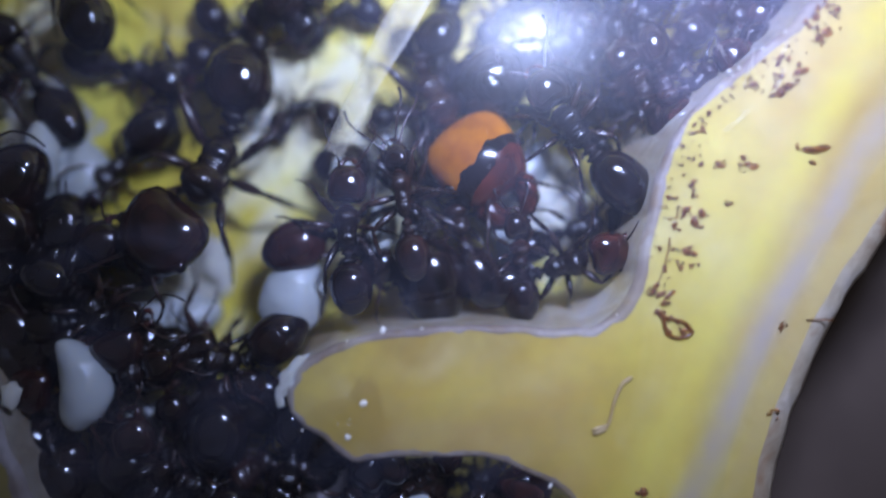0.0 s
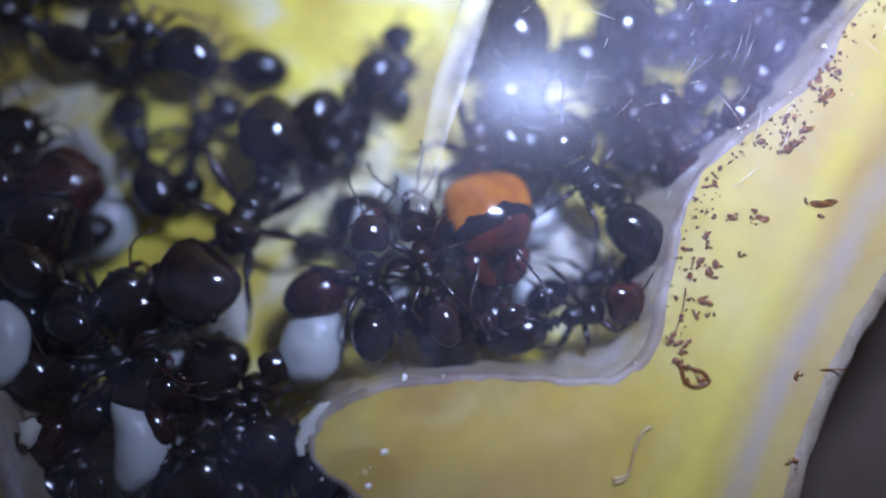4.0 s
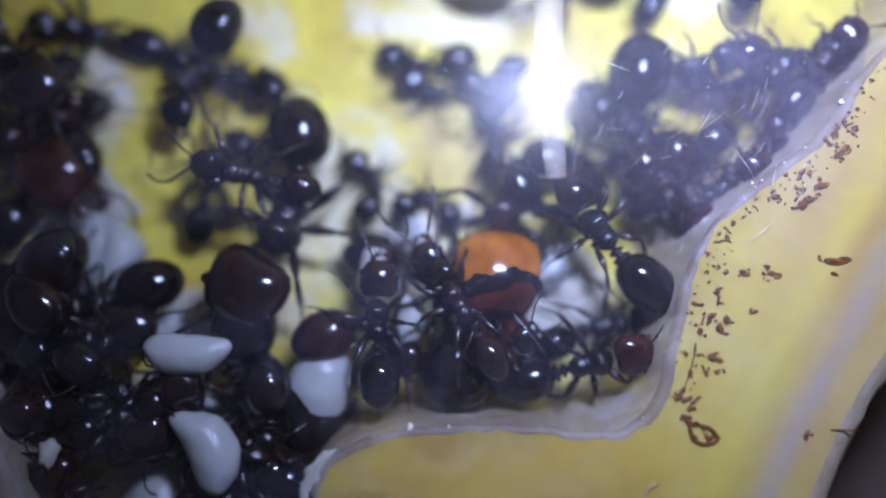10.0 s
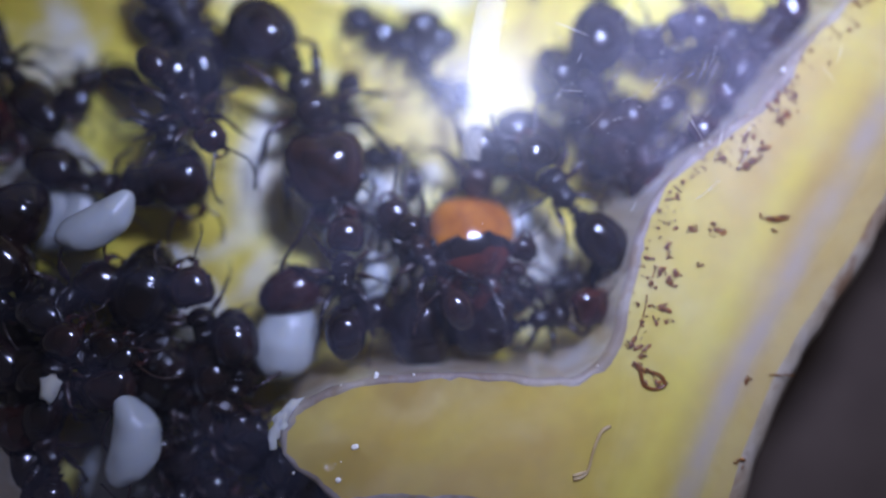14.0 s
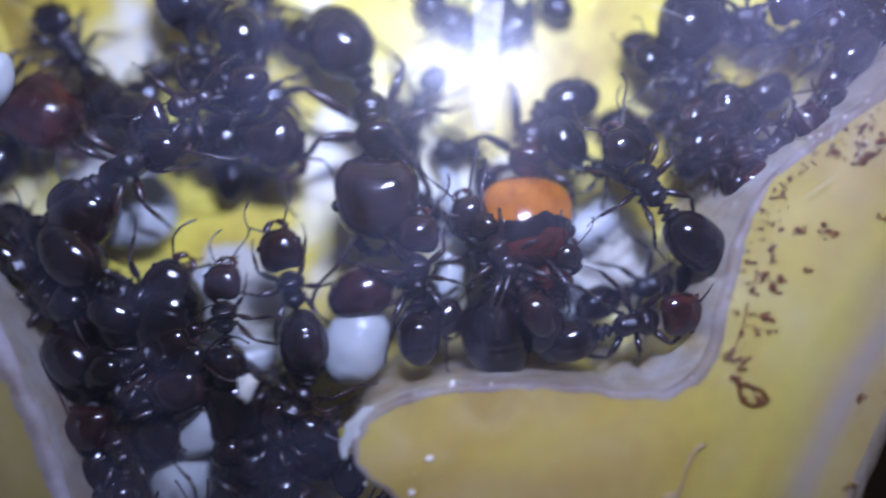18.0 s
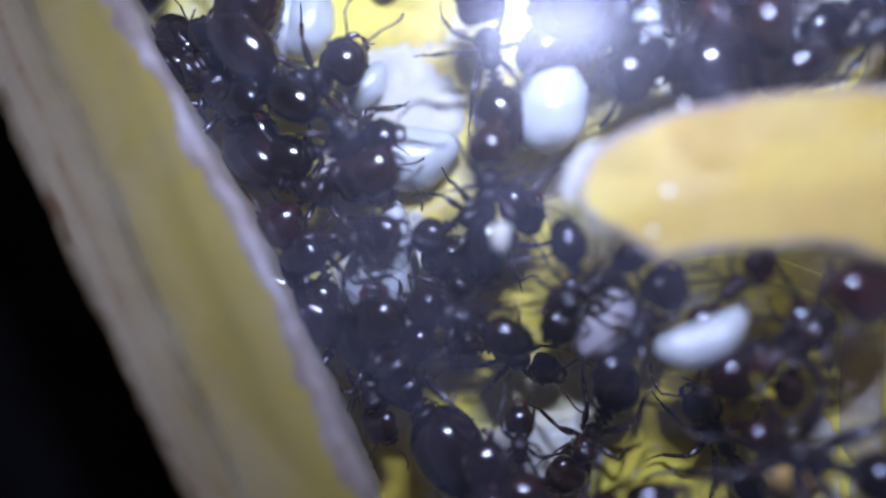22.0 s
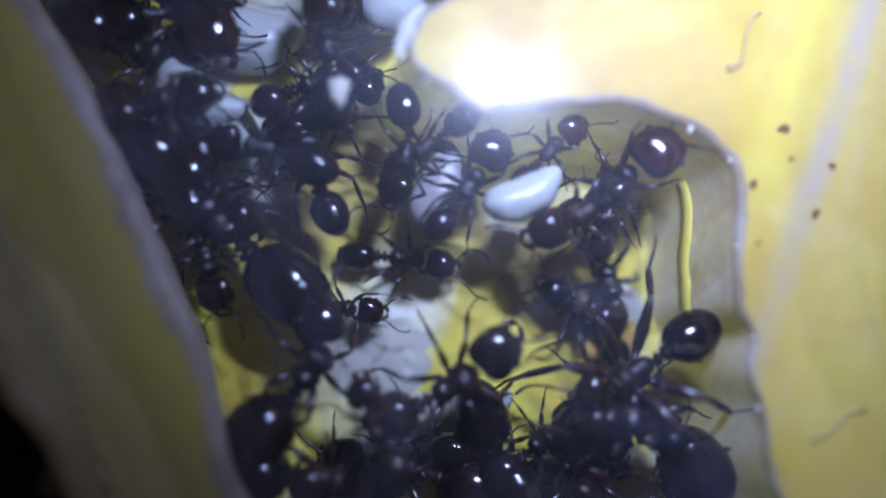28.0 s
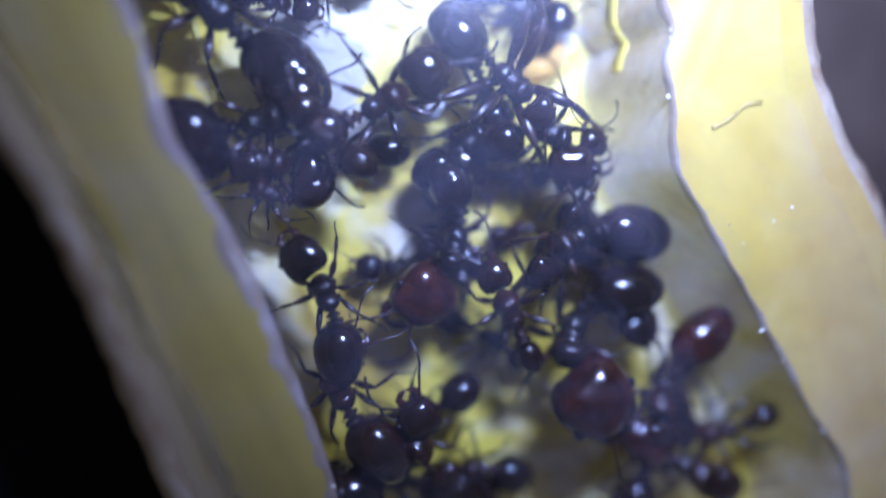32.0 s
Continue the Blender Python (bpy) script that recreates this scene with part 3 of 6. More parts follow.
def thorax_mesh(name, mat):
    """The middle body: a broad domed front, a saddle, and a lower sloping rear, with the hip sockets along its sides."""
    prof = [(0.53, 0.07), (0.49, 0.11), (0.44, 0.155), (0.38, 0.205), (0.30, 0.245), (0.21, 0.258), (0.12, 0.238), (0.05, 0.20), (-0.005, 0.168), (-0.04, 0.178), (-0.10, 0.186), (-0.145, 0.165),
            (-0.18, 0.182), (-0.27, 0.190), (-0.36, 0.172), (-0.43, 0.130), (-0.48, 0.085), (-0.50, 0.05)]
    bm = lathe(prof, 20, 1.0)
    for v in bm.verts:
        if v.co.z > 0:
            v.co.z *= 1.0 + 0.22 * math.exp(-((v.co.x - 0.20) / 0.16) ** 2) - 0.10 * math.exp(-((v.co.x + 0.14) / 0.05) ** 2)
            if v.co.x < -0.22:
                v.co.z *= 1 - 0.9 * (-0.22 - v.co.x)
    for x, r in ((0.24, 0.085), (0.02, 0.075), (-0.20, 0.085)):
        for s in (-1, 1):
            got = bmesh.ops.create_uvsphere(bm, u_segments=8, v_segments=6, radius=r)["verts"]
            for v in got:
                v.co = Vector((v.co.x * 0.9 + x, v.co.y * 0.9 + 0.15 * s, v.co.z * 1.5 - 0.13))
    return mesh_of(name, pitted(bm, 0.016, 15), mat)


def petiole_mesh(name, mat):
    prof = [(0.5, 0.05), (0.36, 0.09), (0.24, 0.17), (0.14, 0.19), (0.05, 0.10), (-0.04, 0.09), (-0.14, 0.20), (-0.26, 0.23), (-0.38, 0.16), (-0.5, 0.08)]
    return mesh_of(name, lathe(prof, 10, 1.15), mat)


def leg_meshes(row, side, v):
    """One jointed leg in three pieces: the thick thigh with its hip, the shin, and the thin foot."""
    rnd = random.Random(row * 31 + v * 7 + (side > 0))
    a = radians((46, 96, 142)[row] + rnd.uniform(-17, 17)) * side
    b = a + radians(rnd.uniform(-26, 26) + (-24, 6, 24)[row]) * side
    up, k = rnd.uniform(0.12, 0.34), (0.86, 0.84, 1.08)[row] * rnd.uniform(0.9, 1.08)
    c, s = math.cos, math.sin
    p0, p1 = Vector((0, 0, 0)), Vector((0.10 * c(a), 0.10 * s(a), -0.07))
    knee = p1 + Vector((0.60 * k * c(a), 0.60 * k * s(a), up + 0.05))
    foot = knee + Vector((0.50 * k * c(b), 0.50 * k * s(b), -up - 0.30))
    e = b + radians(rnd.uniform(-24, 24)) * side
    toe = foot + Vector((0.26 * k * c(e), 0.26 * k * s(e), -0.05))
    e2 = e + radians(rnd.uniform(-30, 30)) * side
    tip = toe + Vector((0.20 * k * c(e2), 0.20 * k * s(e2), -0.02))
    on = lambda p, q, u, lift=0.0: tuple(p.lerp(q, u) + Vector((0, 0, lift)))
    thigh = tube([p0, p1, on(p1, knee, 0.18, 0.02), on(p1, knee, 0.45, 0.04), on(p1, knee, 0.75, 0.03), on(p1, knee, 0.95), knee], [0.070, 0.050, 0.072, 0.086, 0.070, 0.046, 0.036], 7)
    shin = tube([knee, on(knee, foot, 0.12, 0.012), on(knee, foot, 0.45, 0.015), on(knee, foot, 0.85), foot], [0.031, 0.042, 0.052, 0.048, 0.033], 6)
    sole = tube([foot, on(foot, toe, 0.3), on(foot, toe, 0.7), toe, on(toe, tip, 0.5), tip], [0.030, 0.024, 0.026, 0.020, 0.021, 0.012], 5)
    return mesh_of("leg", thigh, LIMB), mesh_of("shin", shin, LIMB), mesh_of("foot", sole, LIMB)


def feeler_mesh(side, v):
    """An elbowed feeler: a long plain shaft, then a string of short beads that thicken to the tip."""
    rnd = random.Random(v * 13 + (side > 0) + 100)
    a = radians(rnd.uniform(30, 66)) * side
    b = radians(rnd.uniform(-18, 34)) * side
    e = Vector((0.62 * math.cos(a), 0.62 * math.sin(a), rnd.uniform(0.0, 0.2)))
    t = e + Vector((0.72 * math.cos(b), 0.72 * math.sin(b), -rnd.uniform(0.1, 0.35)))
    pts, rad = [(0, 0, 0), tuple(e * 0.1), tuple(e * 0.55 + Vector((0, 0, 0.03))), tuple(e)], [0.036, 0.026, 0.030, 0.034]
    for i in range(1, 21):
        u = i / 20
        pts.append(tuple(e.lerp(t, u) + Vector((0, 0.10 * side * math.sin(u * 3.1), 0.05 * math.sin(u * 3.1)))))
        rad.append((0.028 + 0.014 * u) * (1.0 if i % 2 else 0.72) * (0.6 if i == 20 else 1))
    return mesh_of("antenna", tube(pts, rad, 6), LIMB)


def jaw_mesh(side):
    return mesh_of("mandible", tube([(0, 0.17 * side, 0), (0.14, 0.22 * side, -0.01), (0.24, 0.12 * side, -0.02), (0.27, 0.01 * side, -0.02)], [0.10, 0.09, 0.07, 0.03], 6), RED)


def big_jaw_mesh(side):
    """The major's stout curved mandible, broad at its foot, with a bitten inner edge."""
    return mesh_of("mandible", tube([(-0.05, 0.20 * side, 0.02), (0.08, 0.245 * side, 0.02), (0.20, 0.20 * side, 0), (0.29, 0.10 * side, -0.02), (0.31, 0.02 * side, -0.03)], [0.13, 0.15, 0.13, 0.09, 0.03], 10), FACE_RED)


def eye_mesh():
    bm = bmesh.new()
    bmesh.ops.create_uvsphere(bm, u_segments=8, v_segments=6, radius=0.075)
    return mesh_of("eye", bm, BLACK)


TONES = {"black": BLACK, "brown": BROWN, "red": RED, "orange": ORANGE}
HEADS = {k: head_mesh("head", m, 0.05) for k, m in TONES.items()}
GASTERS = {k: gaster_mesh("gaster", m) for k, m in TONES.items()}
RIDGED = {"black": BLACK_RIDGED, "brown": BROWN_RIDGED, "red": BROWN_RIDGED, "orange": BROWN_RIDGED}
THORAXES = {k: thorax_mesh("mesosoma", m) for k, m in RIDGED.items()}
PETIOLES = {k: petiole_mesh("petiole", m) for k, m in RIDGED.items()}
LEGS = {(r, s, v): leg_meshes(r, s, v) for r in range(3) for s in (-1, 1) for v in range(7)}
FEELERS = {(s, v): feeler_mesh(s, v) for s in (-1, 1) for v in range(4)}
JAWS = {s: jaw_mesh(s) for s in (-1, 1)}
BIG_JAWS = {s: big_jaw_mesh(s) for s in (-1, 1)}
EYE = eye_mesh()


def shell_mesh(name, mat, x0, x1):
    """A ragged band of the big head, a thin shell over it."""
    bm = head_form(0.0, (150, 100))
    gone = []
    for f in bm.faces:
        c = f.calc_center_median()
        x = c.x + 0.10 * c.y + 0.12 * noise.noise(Vector((c.x * 2, c.y * 3.0, 4))) + 0.018 * noise.noise(Vector((c.y * 11, c.x * 6, 9)))
        if x < x0 or x >= x1:
            gone.append(f)
    bmesh.ops.delete(bm, geom=gone, context="FACES")
    return mesh_of(name, bm, mat)


HEADS["orange"] = mesh_of("head", head_form(0.0, (40, 28)), ORANGE)
BAND = shell_mesh("dark_band", BLACK, 0.05, 0.21)
FACE = shell_mesh("face", FACE_RED, 0.21, 9.0)
ANTS = []


def ant(label, head, gaster, thorax, tones, head_turn, gaster_turn, rows, pitch=None, fidget=True, roll=None, stride=1.0):
    """One ant. Sizes in mm: head (length, width), gaster (length, width), thorax length. tones: head, thorax, gaster.
    head_turn, gaster_turn: degrees to the left by which they bend. rows: t, x, y, z, heading in degrees. stride: how long the legs are."""
    n = len(ANTS)
    rnd = random.Random(n)
    body = tagged(new("ant"), label, "ant", "ants of the colony")
    ANTS.append(body)

    def piece(name, me, parent, x, y, z, rz=0.0, sx=1.0, sy=None, sz=None, ry=0.0, tag=""):
        ob = part(name, me, None, parent, tag)
        ob.location, ob.rotation_euler = (x, y, z), (0, radians(ry), radians(rz))
        ob.scale = (sx, sy or sx, sz or sy or sx)
        return ob

    lean = random.Random(n + 500)
    pitch = lean.uniform(-11, 9) if pitch is None else pitch
    roll = lean.uniform(-16, 16) if roll is None else roll
    th = thorax * MM
    tw = 1.16 * min(th * 1.32, head[1] * 1.4 * MM, max(th * 1.12, gaster[1] * 1.15 * MM))
    piece("mesosoma", THORAXES[tones[1]], body, 0, 0, 0, sx=th, sy=tw)
    hl, hw = head[0] * MM, head[1] * MM
    a = radians(head_turn)
    nx = 0.5 * th
    skull = piece("head", HEADS[tones[0]], body, nx + 0.5 * hl * math.cos(a), 0.5 * hl * math.sin(a), 0.02 * th, head_turn, hl, hw, hw, -4 if tones[0] == "orange" else rnd.uniform(5, 22), {"red": "dark red head", "orange": "bright orange head"}.get(tones[0], ""))
    if tones[0] == "orange":
        piece("face", FACE, skull, 0.0, 0, 0.0, sx=1.012, tag="dark red face of the head")
        piece("dark_band", BAND, skull, 0.0, 0, 0.0, sx=1.012, tag="black band across the head")
    for s in (-1, 1):
        piece("mandible", BIG_JAWS[s] if tones[0] == "orange" else JAWS[s], skull, 0.36, 0, -0.1)
        piece("eye", EYE, skull, 0.10, 0.44 * s, 0.12)
        f = piece("antenna", FEELERS[s, rnd.randrange(4)], skull, 0.36, 0.15 * s, 0.12, sx=max(0.6, min(1.9, 0.95 * thorax / head[0])))
        if fidget and n % 2 == 0:
            w, ph = rnd.uniform(8, 18), rnd.uniform(0, 6)
            k = f.matrix_basis.copy()
            MOVES.append((f, [(t, pose(0.36, 0.15 * s, 0.12, 0, 0.4 * w * math.cos(t * 1.7 + ph), w * math.sin(t * 2.3 + ph * s))) for t in np.arange(0, 32.1, 0.8)]))
    b = radians(gaster_turn)
    pl = 0.42 * th
    piece("petiole", PETIOLES[tones[1]], body, -0.5 * th - 0.45 * pl * math.cos(b * 0.4), -0.45 * pl * math.sin(b * 0.4), -0.03 * th, gaster_turn * 0.4, pl, tw * 0.7)
    ex, ey = -0.5 * th - 0.88 * pl * math.cos(b * 0.4), -0.88 * pl * math.sin(b * 0.4)
    gl, gw = gaster[0] * MM, gaster[1] * MM
    piece("gaster", GASTERS[tones[2]], body, ex - 0.47 * gl * math.cos(b), ey - 0.47 * gl * math.sin(b), -0.05 * th, gaster_turn, gl, gw / 0.8, gw / 0.8, rnd.uniform(-6, 10))
    for r in range(3):
        for s in (-1, 1):
            lx, ly, lz = (0.24, 0.02, -0.2)[r] * th, 0.14 * s * tw, -0.12 * tw
            thigh, shin, sole = LEGS[r, s, rnd.randrange(7)]
            leg = piece("leg", thigh, body, lx, ly, lz, sx=th * stride * rnd.uniform(0.9, 1.1))
            part("shin", shin, None, leg)
            part("foot", sole, None, leg)
            if len(rows) > 3:  # the walkers step, three legs and three legs in turn
                ph = math.pi * ((r + (s > 0)) % 2) + n
                MOVES.append((leg, [(t, pose(lx, ly, lz, 0, 0, 11 * math.sin(t * 7.3 + ph))) for t in np.arange(0, 32.1, 0.5)]))
    t, x, y, z, h = rows[0]
    body.rotation_mode = "QUATERNION"
    body.matrix_basis = at(x, y, z) @ pose(0, 0, 0, roll, pitch, h)
    if len(rows) > 1:
        MOVES.append((body, [(q[0], at(q[1], q[2], q[3]) @ pose(0, 0, 0, roll, pitch, q[4])) for q in rows]))
    return body

ant("large major ant with a bright orange head among the brood", (3.75, 3.37), (2.30, 1.75), 2.30, ('orange', 'brown', 'black'), 9, -65, [(0, -0.10, 5.18, -2.75, -62), (1, 0.53, 5.36, -2.75, -86), (3, 1.01, 5.72, -2.75, -89), (6, 0.47, 4.87, -2.75, -89), (9, 1.15, 5.01, -2.75, -102), (11, 1.67, 4.94, -2.75, -101), (13, 1.91, 4.76, -2.75, -101), (16.5, 1.32, 4.67, -2.75, -100), (18.5, 0.61, 5.47, -2.75, -97), (19, 0.53, 4.88, -2.75, -97), (20, 0.81, 4.78, -2.75, -100), (32, 0.81, 4.78, -2.75, -100)], pitch=-13, roll=0)
ant("glossy black worker ant resting on the chamber edge", (1.54, 1.42), (1.93, 1.48), 1.52, ('brown', 'black', 'black'), -6, 3, [(9, -3.20, 0.31, -1.20, 93)])
ant("black ant with a dark red gaster over a white larva", (1.46, 1.36), (2.51, 1.92), 1.40, ('black', 'black', 'red'), -38, 49, [(9, -3.10, -0.27, -2.30, -24)])
ant("glossy black worker ant with a large round gaster", (1.44, 1.33), (3.50, 2.60), 1.70, ('brown', 'black', 'black'), 8, -5, [(3, -0.92, 1.22, -1.90, 107)])
ant("reddish brown worker ant beside the brood", (1.56, 1.44), (2.50, 1.62), 1.39, ('red', 'brown', 'brown'), -20, 12, [(9, 0.78, 0.67, -2.20, 104)])
ant("black ant with a reddish head curled in the chamber corner", (1.65, 1.53), (2.12, 1.43), 1.62, ('red', 'black', 'black'), -4, 4, [(9, 4.65, -0.99, -1.50, 19)])
ant("glossy black worker ant curled in the chamber corner", (1.48, 1.37), (1.81, 1.22), 1.55, ('brown', 'black', 'black'), -11, 9, [(9, 5.58, 0.37, -2.60, 16)])
ant("glossy black worker ant clinging to the pale chamber wall", (1.65, 1.53), (2.90, 1.75), 1.65, ('brown', 'black', 'black'), -13, 7, [(9, 4.76, 3.88, -1.10, 131)])
ant("glossy black worker ant beside the orange-headed major", (1.72, 1.59), (2.16, 1.46), 1.32, ('black', 'black', 'black'), 65, -73, [(9, 3.64, 4.71, -2.40, 14)])
ant("glossy black worker ant with a round glossy gaster", (1.53, 1.42), (3.02, 2.31), 1.69, ('brown', 'black', 'black'), 17, -11, [(9, 6.83, 7.56, -2.60, -78)])
ant("dark brown worker ant near the chamber wall", (1.45, 1.34), (1.89, 1.36), 1.19, ('brown', 'brown', 'brown'), -6, 4, [(9, 7.45, 5.61, -2.00, 124)])
ant("brown worker ant climbing the chamber wall", (1.41, 1.31), (1.61, 1.16), 1.17, ('red', 'brown', 'brown'), -23, 20, [(9, 9.53, 5.80, -1.50, 47)])
ant("glossy black worker ant in the crowded upper chamber", (1.51, 1.40), (1.97, 1.42), 1.22, ('brown', 'black', 'black'), 36, -54, [(9, 10.79, 10.23, -3.00, 18)])
ant("dark brown worker ant near the pale rim", (1.43, 1.33), (2.69, 1.69), 1.50, ('brown', 'brown', 'brown'), -51, 34, [(9, 11.54, 10.16, -1.80, 170)])
ant("glossy black worker ant deep in the crowded upper chamber", (1.44, 1.33), (1.79, 1.29), 1.18, ('black', 'black', 'black'), 5, -8, [(9, 6.26, 7.18, -4.00, 17)])
ant("glossy black worker ant in the crowded upper chamber", (1.36, 1.26), (1.94, 1.40), 1.14, ('brown', 'black', 'black'), 26, -26, [(13, 8.66, 10.60, -2.20, 1)])
ant("glossy black worker ant under the hazy cover", (1.35, 1.25), (2.04, 1.29), 1.14, ('black', 'black', 'black'), -48, 51, [(13, 13.21, 10.58, -2.00, -170)])
ant("glossy black worker ant with a very large gaster", (1.91, 1.77), (3.51, 2.69), 1.96, ('black', 'black', 'black'), -21, 7, [(0, 4.88, 7.49, -3.20, 25), (1.75, 4.13, 6.98, -3.20, -27), (2, 4.18, 4.15, -3.20, -76), (3.5, 3.37, 6.46, -3.20, -79), (6, 2.82, 9.16, -3.20, -63), (9, 3.79, 15.13, -3.20, 2), (32, 3.79, 15.13, -3.20, 2)])
ant("glossy black worker ant moving along the crowded wall", (1.51, 1.40), (2.14, 1.45), 1.22, ('black', 'black', 'black'), -24, 7, [(0, 6.08, 3.52, -2.40, 126), (6, 3.38, 6.13, -2.40, 152), (9, 6.17, 8.14, -2.40, 150), (32, 6.17, 8.14, -2.40, 150)])
ant("brown worker ant by the chamber wall", (1.46, 1.35), (2.14, 1.45), 1.20, ('brown', 'brown', 'brown'), 7, -9, [(0, 7.98, 4.81, -2.40, 129)])
ant("small dark brown worker ant", (1.04, 0.97), (1.70, 1.23), 1.71, ('brown', 'brown', 'brown'), -2, 0, [(0, -1.24, 1.48, -1.00, 100), (6, -1.11, 0.59, -1.00, 114), (11, -0.21, 1.09, -1.00, 123), (32, -0.21, 1.09, -1.00, 123)])
ant("small brown worker ant tending the brood", (1.07, 0.99), (1.82, 1.31), 1.02, ('brown', 'brown', 'brown'), 4, -3, [(0, 3.00, -0.62, -1.40, 96), (1.5, 2.16, -0.99, -1.40, 58), (3, 1.32, -1.35, -1.40, 20), (6, 0.78, -1.32, -1.40, 9), (9, 0.66, -1.13, -1.40, 35), (11, 2.78, -0.45, -1.40, 55), (13, 3.45, 0.70, -1.40, 67), (16.5, 2.11, 0.12, -1.40, 77), (18.5, 1.91, 0.29, -1.40, 77), (32, 1.91, 0.29, -1.40, 77)])
ant("large black major ant with a huge dark brown head", (3.30, 3.05), (3.08, 2.50), 2.67, ('brown', 'black', 'black'), -18, 20, [(0, -8.39, 2.44, -2.30, -113), (2, -7.46, 2.20, -2.30, -110), (3, -8.20, 2.52, -2.30, -113), (6, -7.56, 1.79, -2.30, -108), (9, -7.16, 3.66, -2.30, -104), (12, -5.80, 4.87, -2.30, -92), (13, -4.92, 6.95, -2.30, -67), (16.5, -5.11, 7.10, -2.30, -62), (17.5, -5.23, 6.78, -2.30, -74), (18.5, -4.73, 4.82, -2.30, -74), (19, -4.20, 4.19, -2.30, -81), (20, -4.31, 3.53, -2.30, -85), (32, -4.31, 3.53, -2.30, -85)])
ant("glossy black worker ant on the yellow floor", (1.55, 1.43), (2.40, 1.73), 1.34, ('black', 'black', 'black'), -2, 1, [(0, -12.83, 2.46, -3.80, -137), (1.5, -13.11, 4.25, -3.80, -180), (3, -13.39, 6.04, -3.80, -223), (6, -11.42, 4.51, -3.80, -276), (9, -16.13, 5.38, -3.80, -286), (13, -18.84, 5.59, -3.80, -307), (32, -18.84, 5.59, -3.80, -307)])
ant("glossy black worker ant on the yellow floor", (1.56, 1.45), (2.29, 1.65), 1.28, ('black', 'black', 'black'), 1, -1, [(0, -12.03, 6.52, -4.00, -15), (1, -11.60, 7.45, -4.00, -72), (2, -11.17, 8.39, -4.00, -128), (3, -10.75, 9.32, -4.00, -185), (6, -9.73, 8.53, -4.00, -179), (7, -9.70, 8.99, -4.00, -124), (8, -9.67, 9.44, -4.00, -69), (9, -9.64, 9.90, -4.00, -14), (32, -9.64, 9.90, -4.00, -14)])
ant("glossy black worker ant deep on the floor", (1.53, 1.42), (2.74, 1.60), 1.53, ('black', 'black', 'black'), -2, 2, [(0, -16.16, 6.68, -3.50, 126), (3, -17.87, 11.21, -3.50, 162), (6, -17.30, 8.51, -3.50, 128), (32, -17.30, 8.51, -3.50, 128)])
ant("large black ant with a broad head", (3.02, 2.79), (3.31, 2.38), 1.99, ('black', 'black', 'black'), 65, -56, [(0, -8.99, -4.72, -2.20, 137), (2, -7.91, -3.19, -2.20, 155), (3, -7.84, -5.07, -2.20, 131), (4.5, -8.04, -4.98, -2.20, 60), (6, -8.23, -4.90, -2.20, -11), (9, -7.64, -2.92, -2.20, -51), (11, -7.80, -3.22, -2.20, -42), (13, -8.68, -3.14, -2.20, -38), (16.5, -11.65, -4.58, -2.20, -48), (19.05, -11.65, -4.58, -2.20, -48), (19.5, -12.66, 2.35, -2.20, 0), (19.95, -13.66, 9.29, -2.20, 48), (32, -13.66, 9.29, -2.20, 48)])
ant("glossy black worker ant beside the white larvae", (1.38, 1.27), (2.44, 1.75), 1.36, ('brown', 'black', 'black'), -65, 43, [(0, -7.80, -4.60, -1.80, -180), (3, -7.12, -4.36, -1.80, -224), (4, -7.36, -4.03, -1.80, -274), (5, -7.61, -3.70, -1.80, -324), (6, -7.86, -3.37, -1.80, -375), (7.5, -7.57, -3.92, -1.80, -425), (9, -7.27, -4.47, -1.80, -475), (19.05, -7.27, -4.47, -1.80, -475), (19.5, -8.46, 2.00, -1.80, -539), (19.95, -9.64, 8.46, -1.80, -604), (32, -9.64, 8.46, -1.80, -604)])
ant("glossy black worker ant carrying brood over the pile", (2.25, 2.08), (2.51, 2.03), 1.60, ('black', 'black', 'black'), -4, 4, [(0, -14.08, -2.25, -2.50, -96), (2, -13.23, -2.52, -2.50, -83), (2.5, -14.03, -2.07, -2.50, -123), (3, -14.83, -1.62, -2.50, -163), (6, -13.62, -1.53, -2.50, -172), (9, -14.56, 0.81, -2.50, -174), (12, -11.50, -1.28, -2.50, -109), (13, -9.32, -1.72, -2.50, -92), (16.5, -13.08, -4.42, -2.50, -70), (19.05, -13.08, -4.42, -2.50, -70), (19.5, -14.61, 2.92, -2.50, 0), (19.95, -16.14, 10.26, -2.50, 70), (32, -16.14, 10.26, -2.50, 70)])
ant("glossy black worker ant on the yellow floor", (1.57, 1.45), (2.56, 1.96), 1.43, ('black', 'black', 'black'), -8, 5, [(9, -1.39, 2.59, -4.00, -7)])
ant("large ant with a dark red head", (3.12, 2.89), (2.44, 1.76), 2.04, ('red', 'brown', 'black'), -14, 20, [(0, -19.71, 2.86, -3.00, -26), (2, -16.61, 4.94, -3.00, -15), (3, -17.80, 3.99, -3.00, -30), (6, -16.65, 8.02, -3.00, -11), (9, -18.50, 6.74, -3.00, -15), (11, -18.17, 7.15, -3.00, -35), (13, -20.26, 7.07, -3.00, -22), (32, -20.26, 7.07, -3.00, -22)])
ant("small dark worker ant on the yellow floor", (1.18, 1.09), (1.41, 1.08), 1.05, ('black', 'black', 'black'), 41, -75, [(0, -5.56, 5.17, -4.20, -158), (1, -5.10, 5.27, -4.20, -208), (2, -4.64, 5.37, -4.20, -259), (3, -4.18, 5.47, -4.20, -309), (6, -4.91, 3.92, -4.20, -278), (9, -3.87, 6.01, -4.20, -241), (32, -3.87, 6.01, -4.20, -241)])
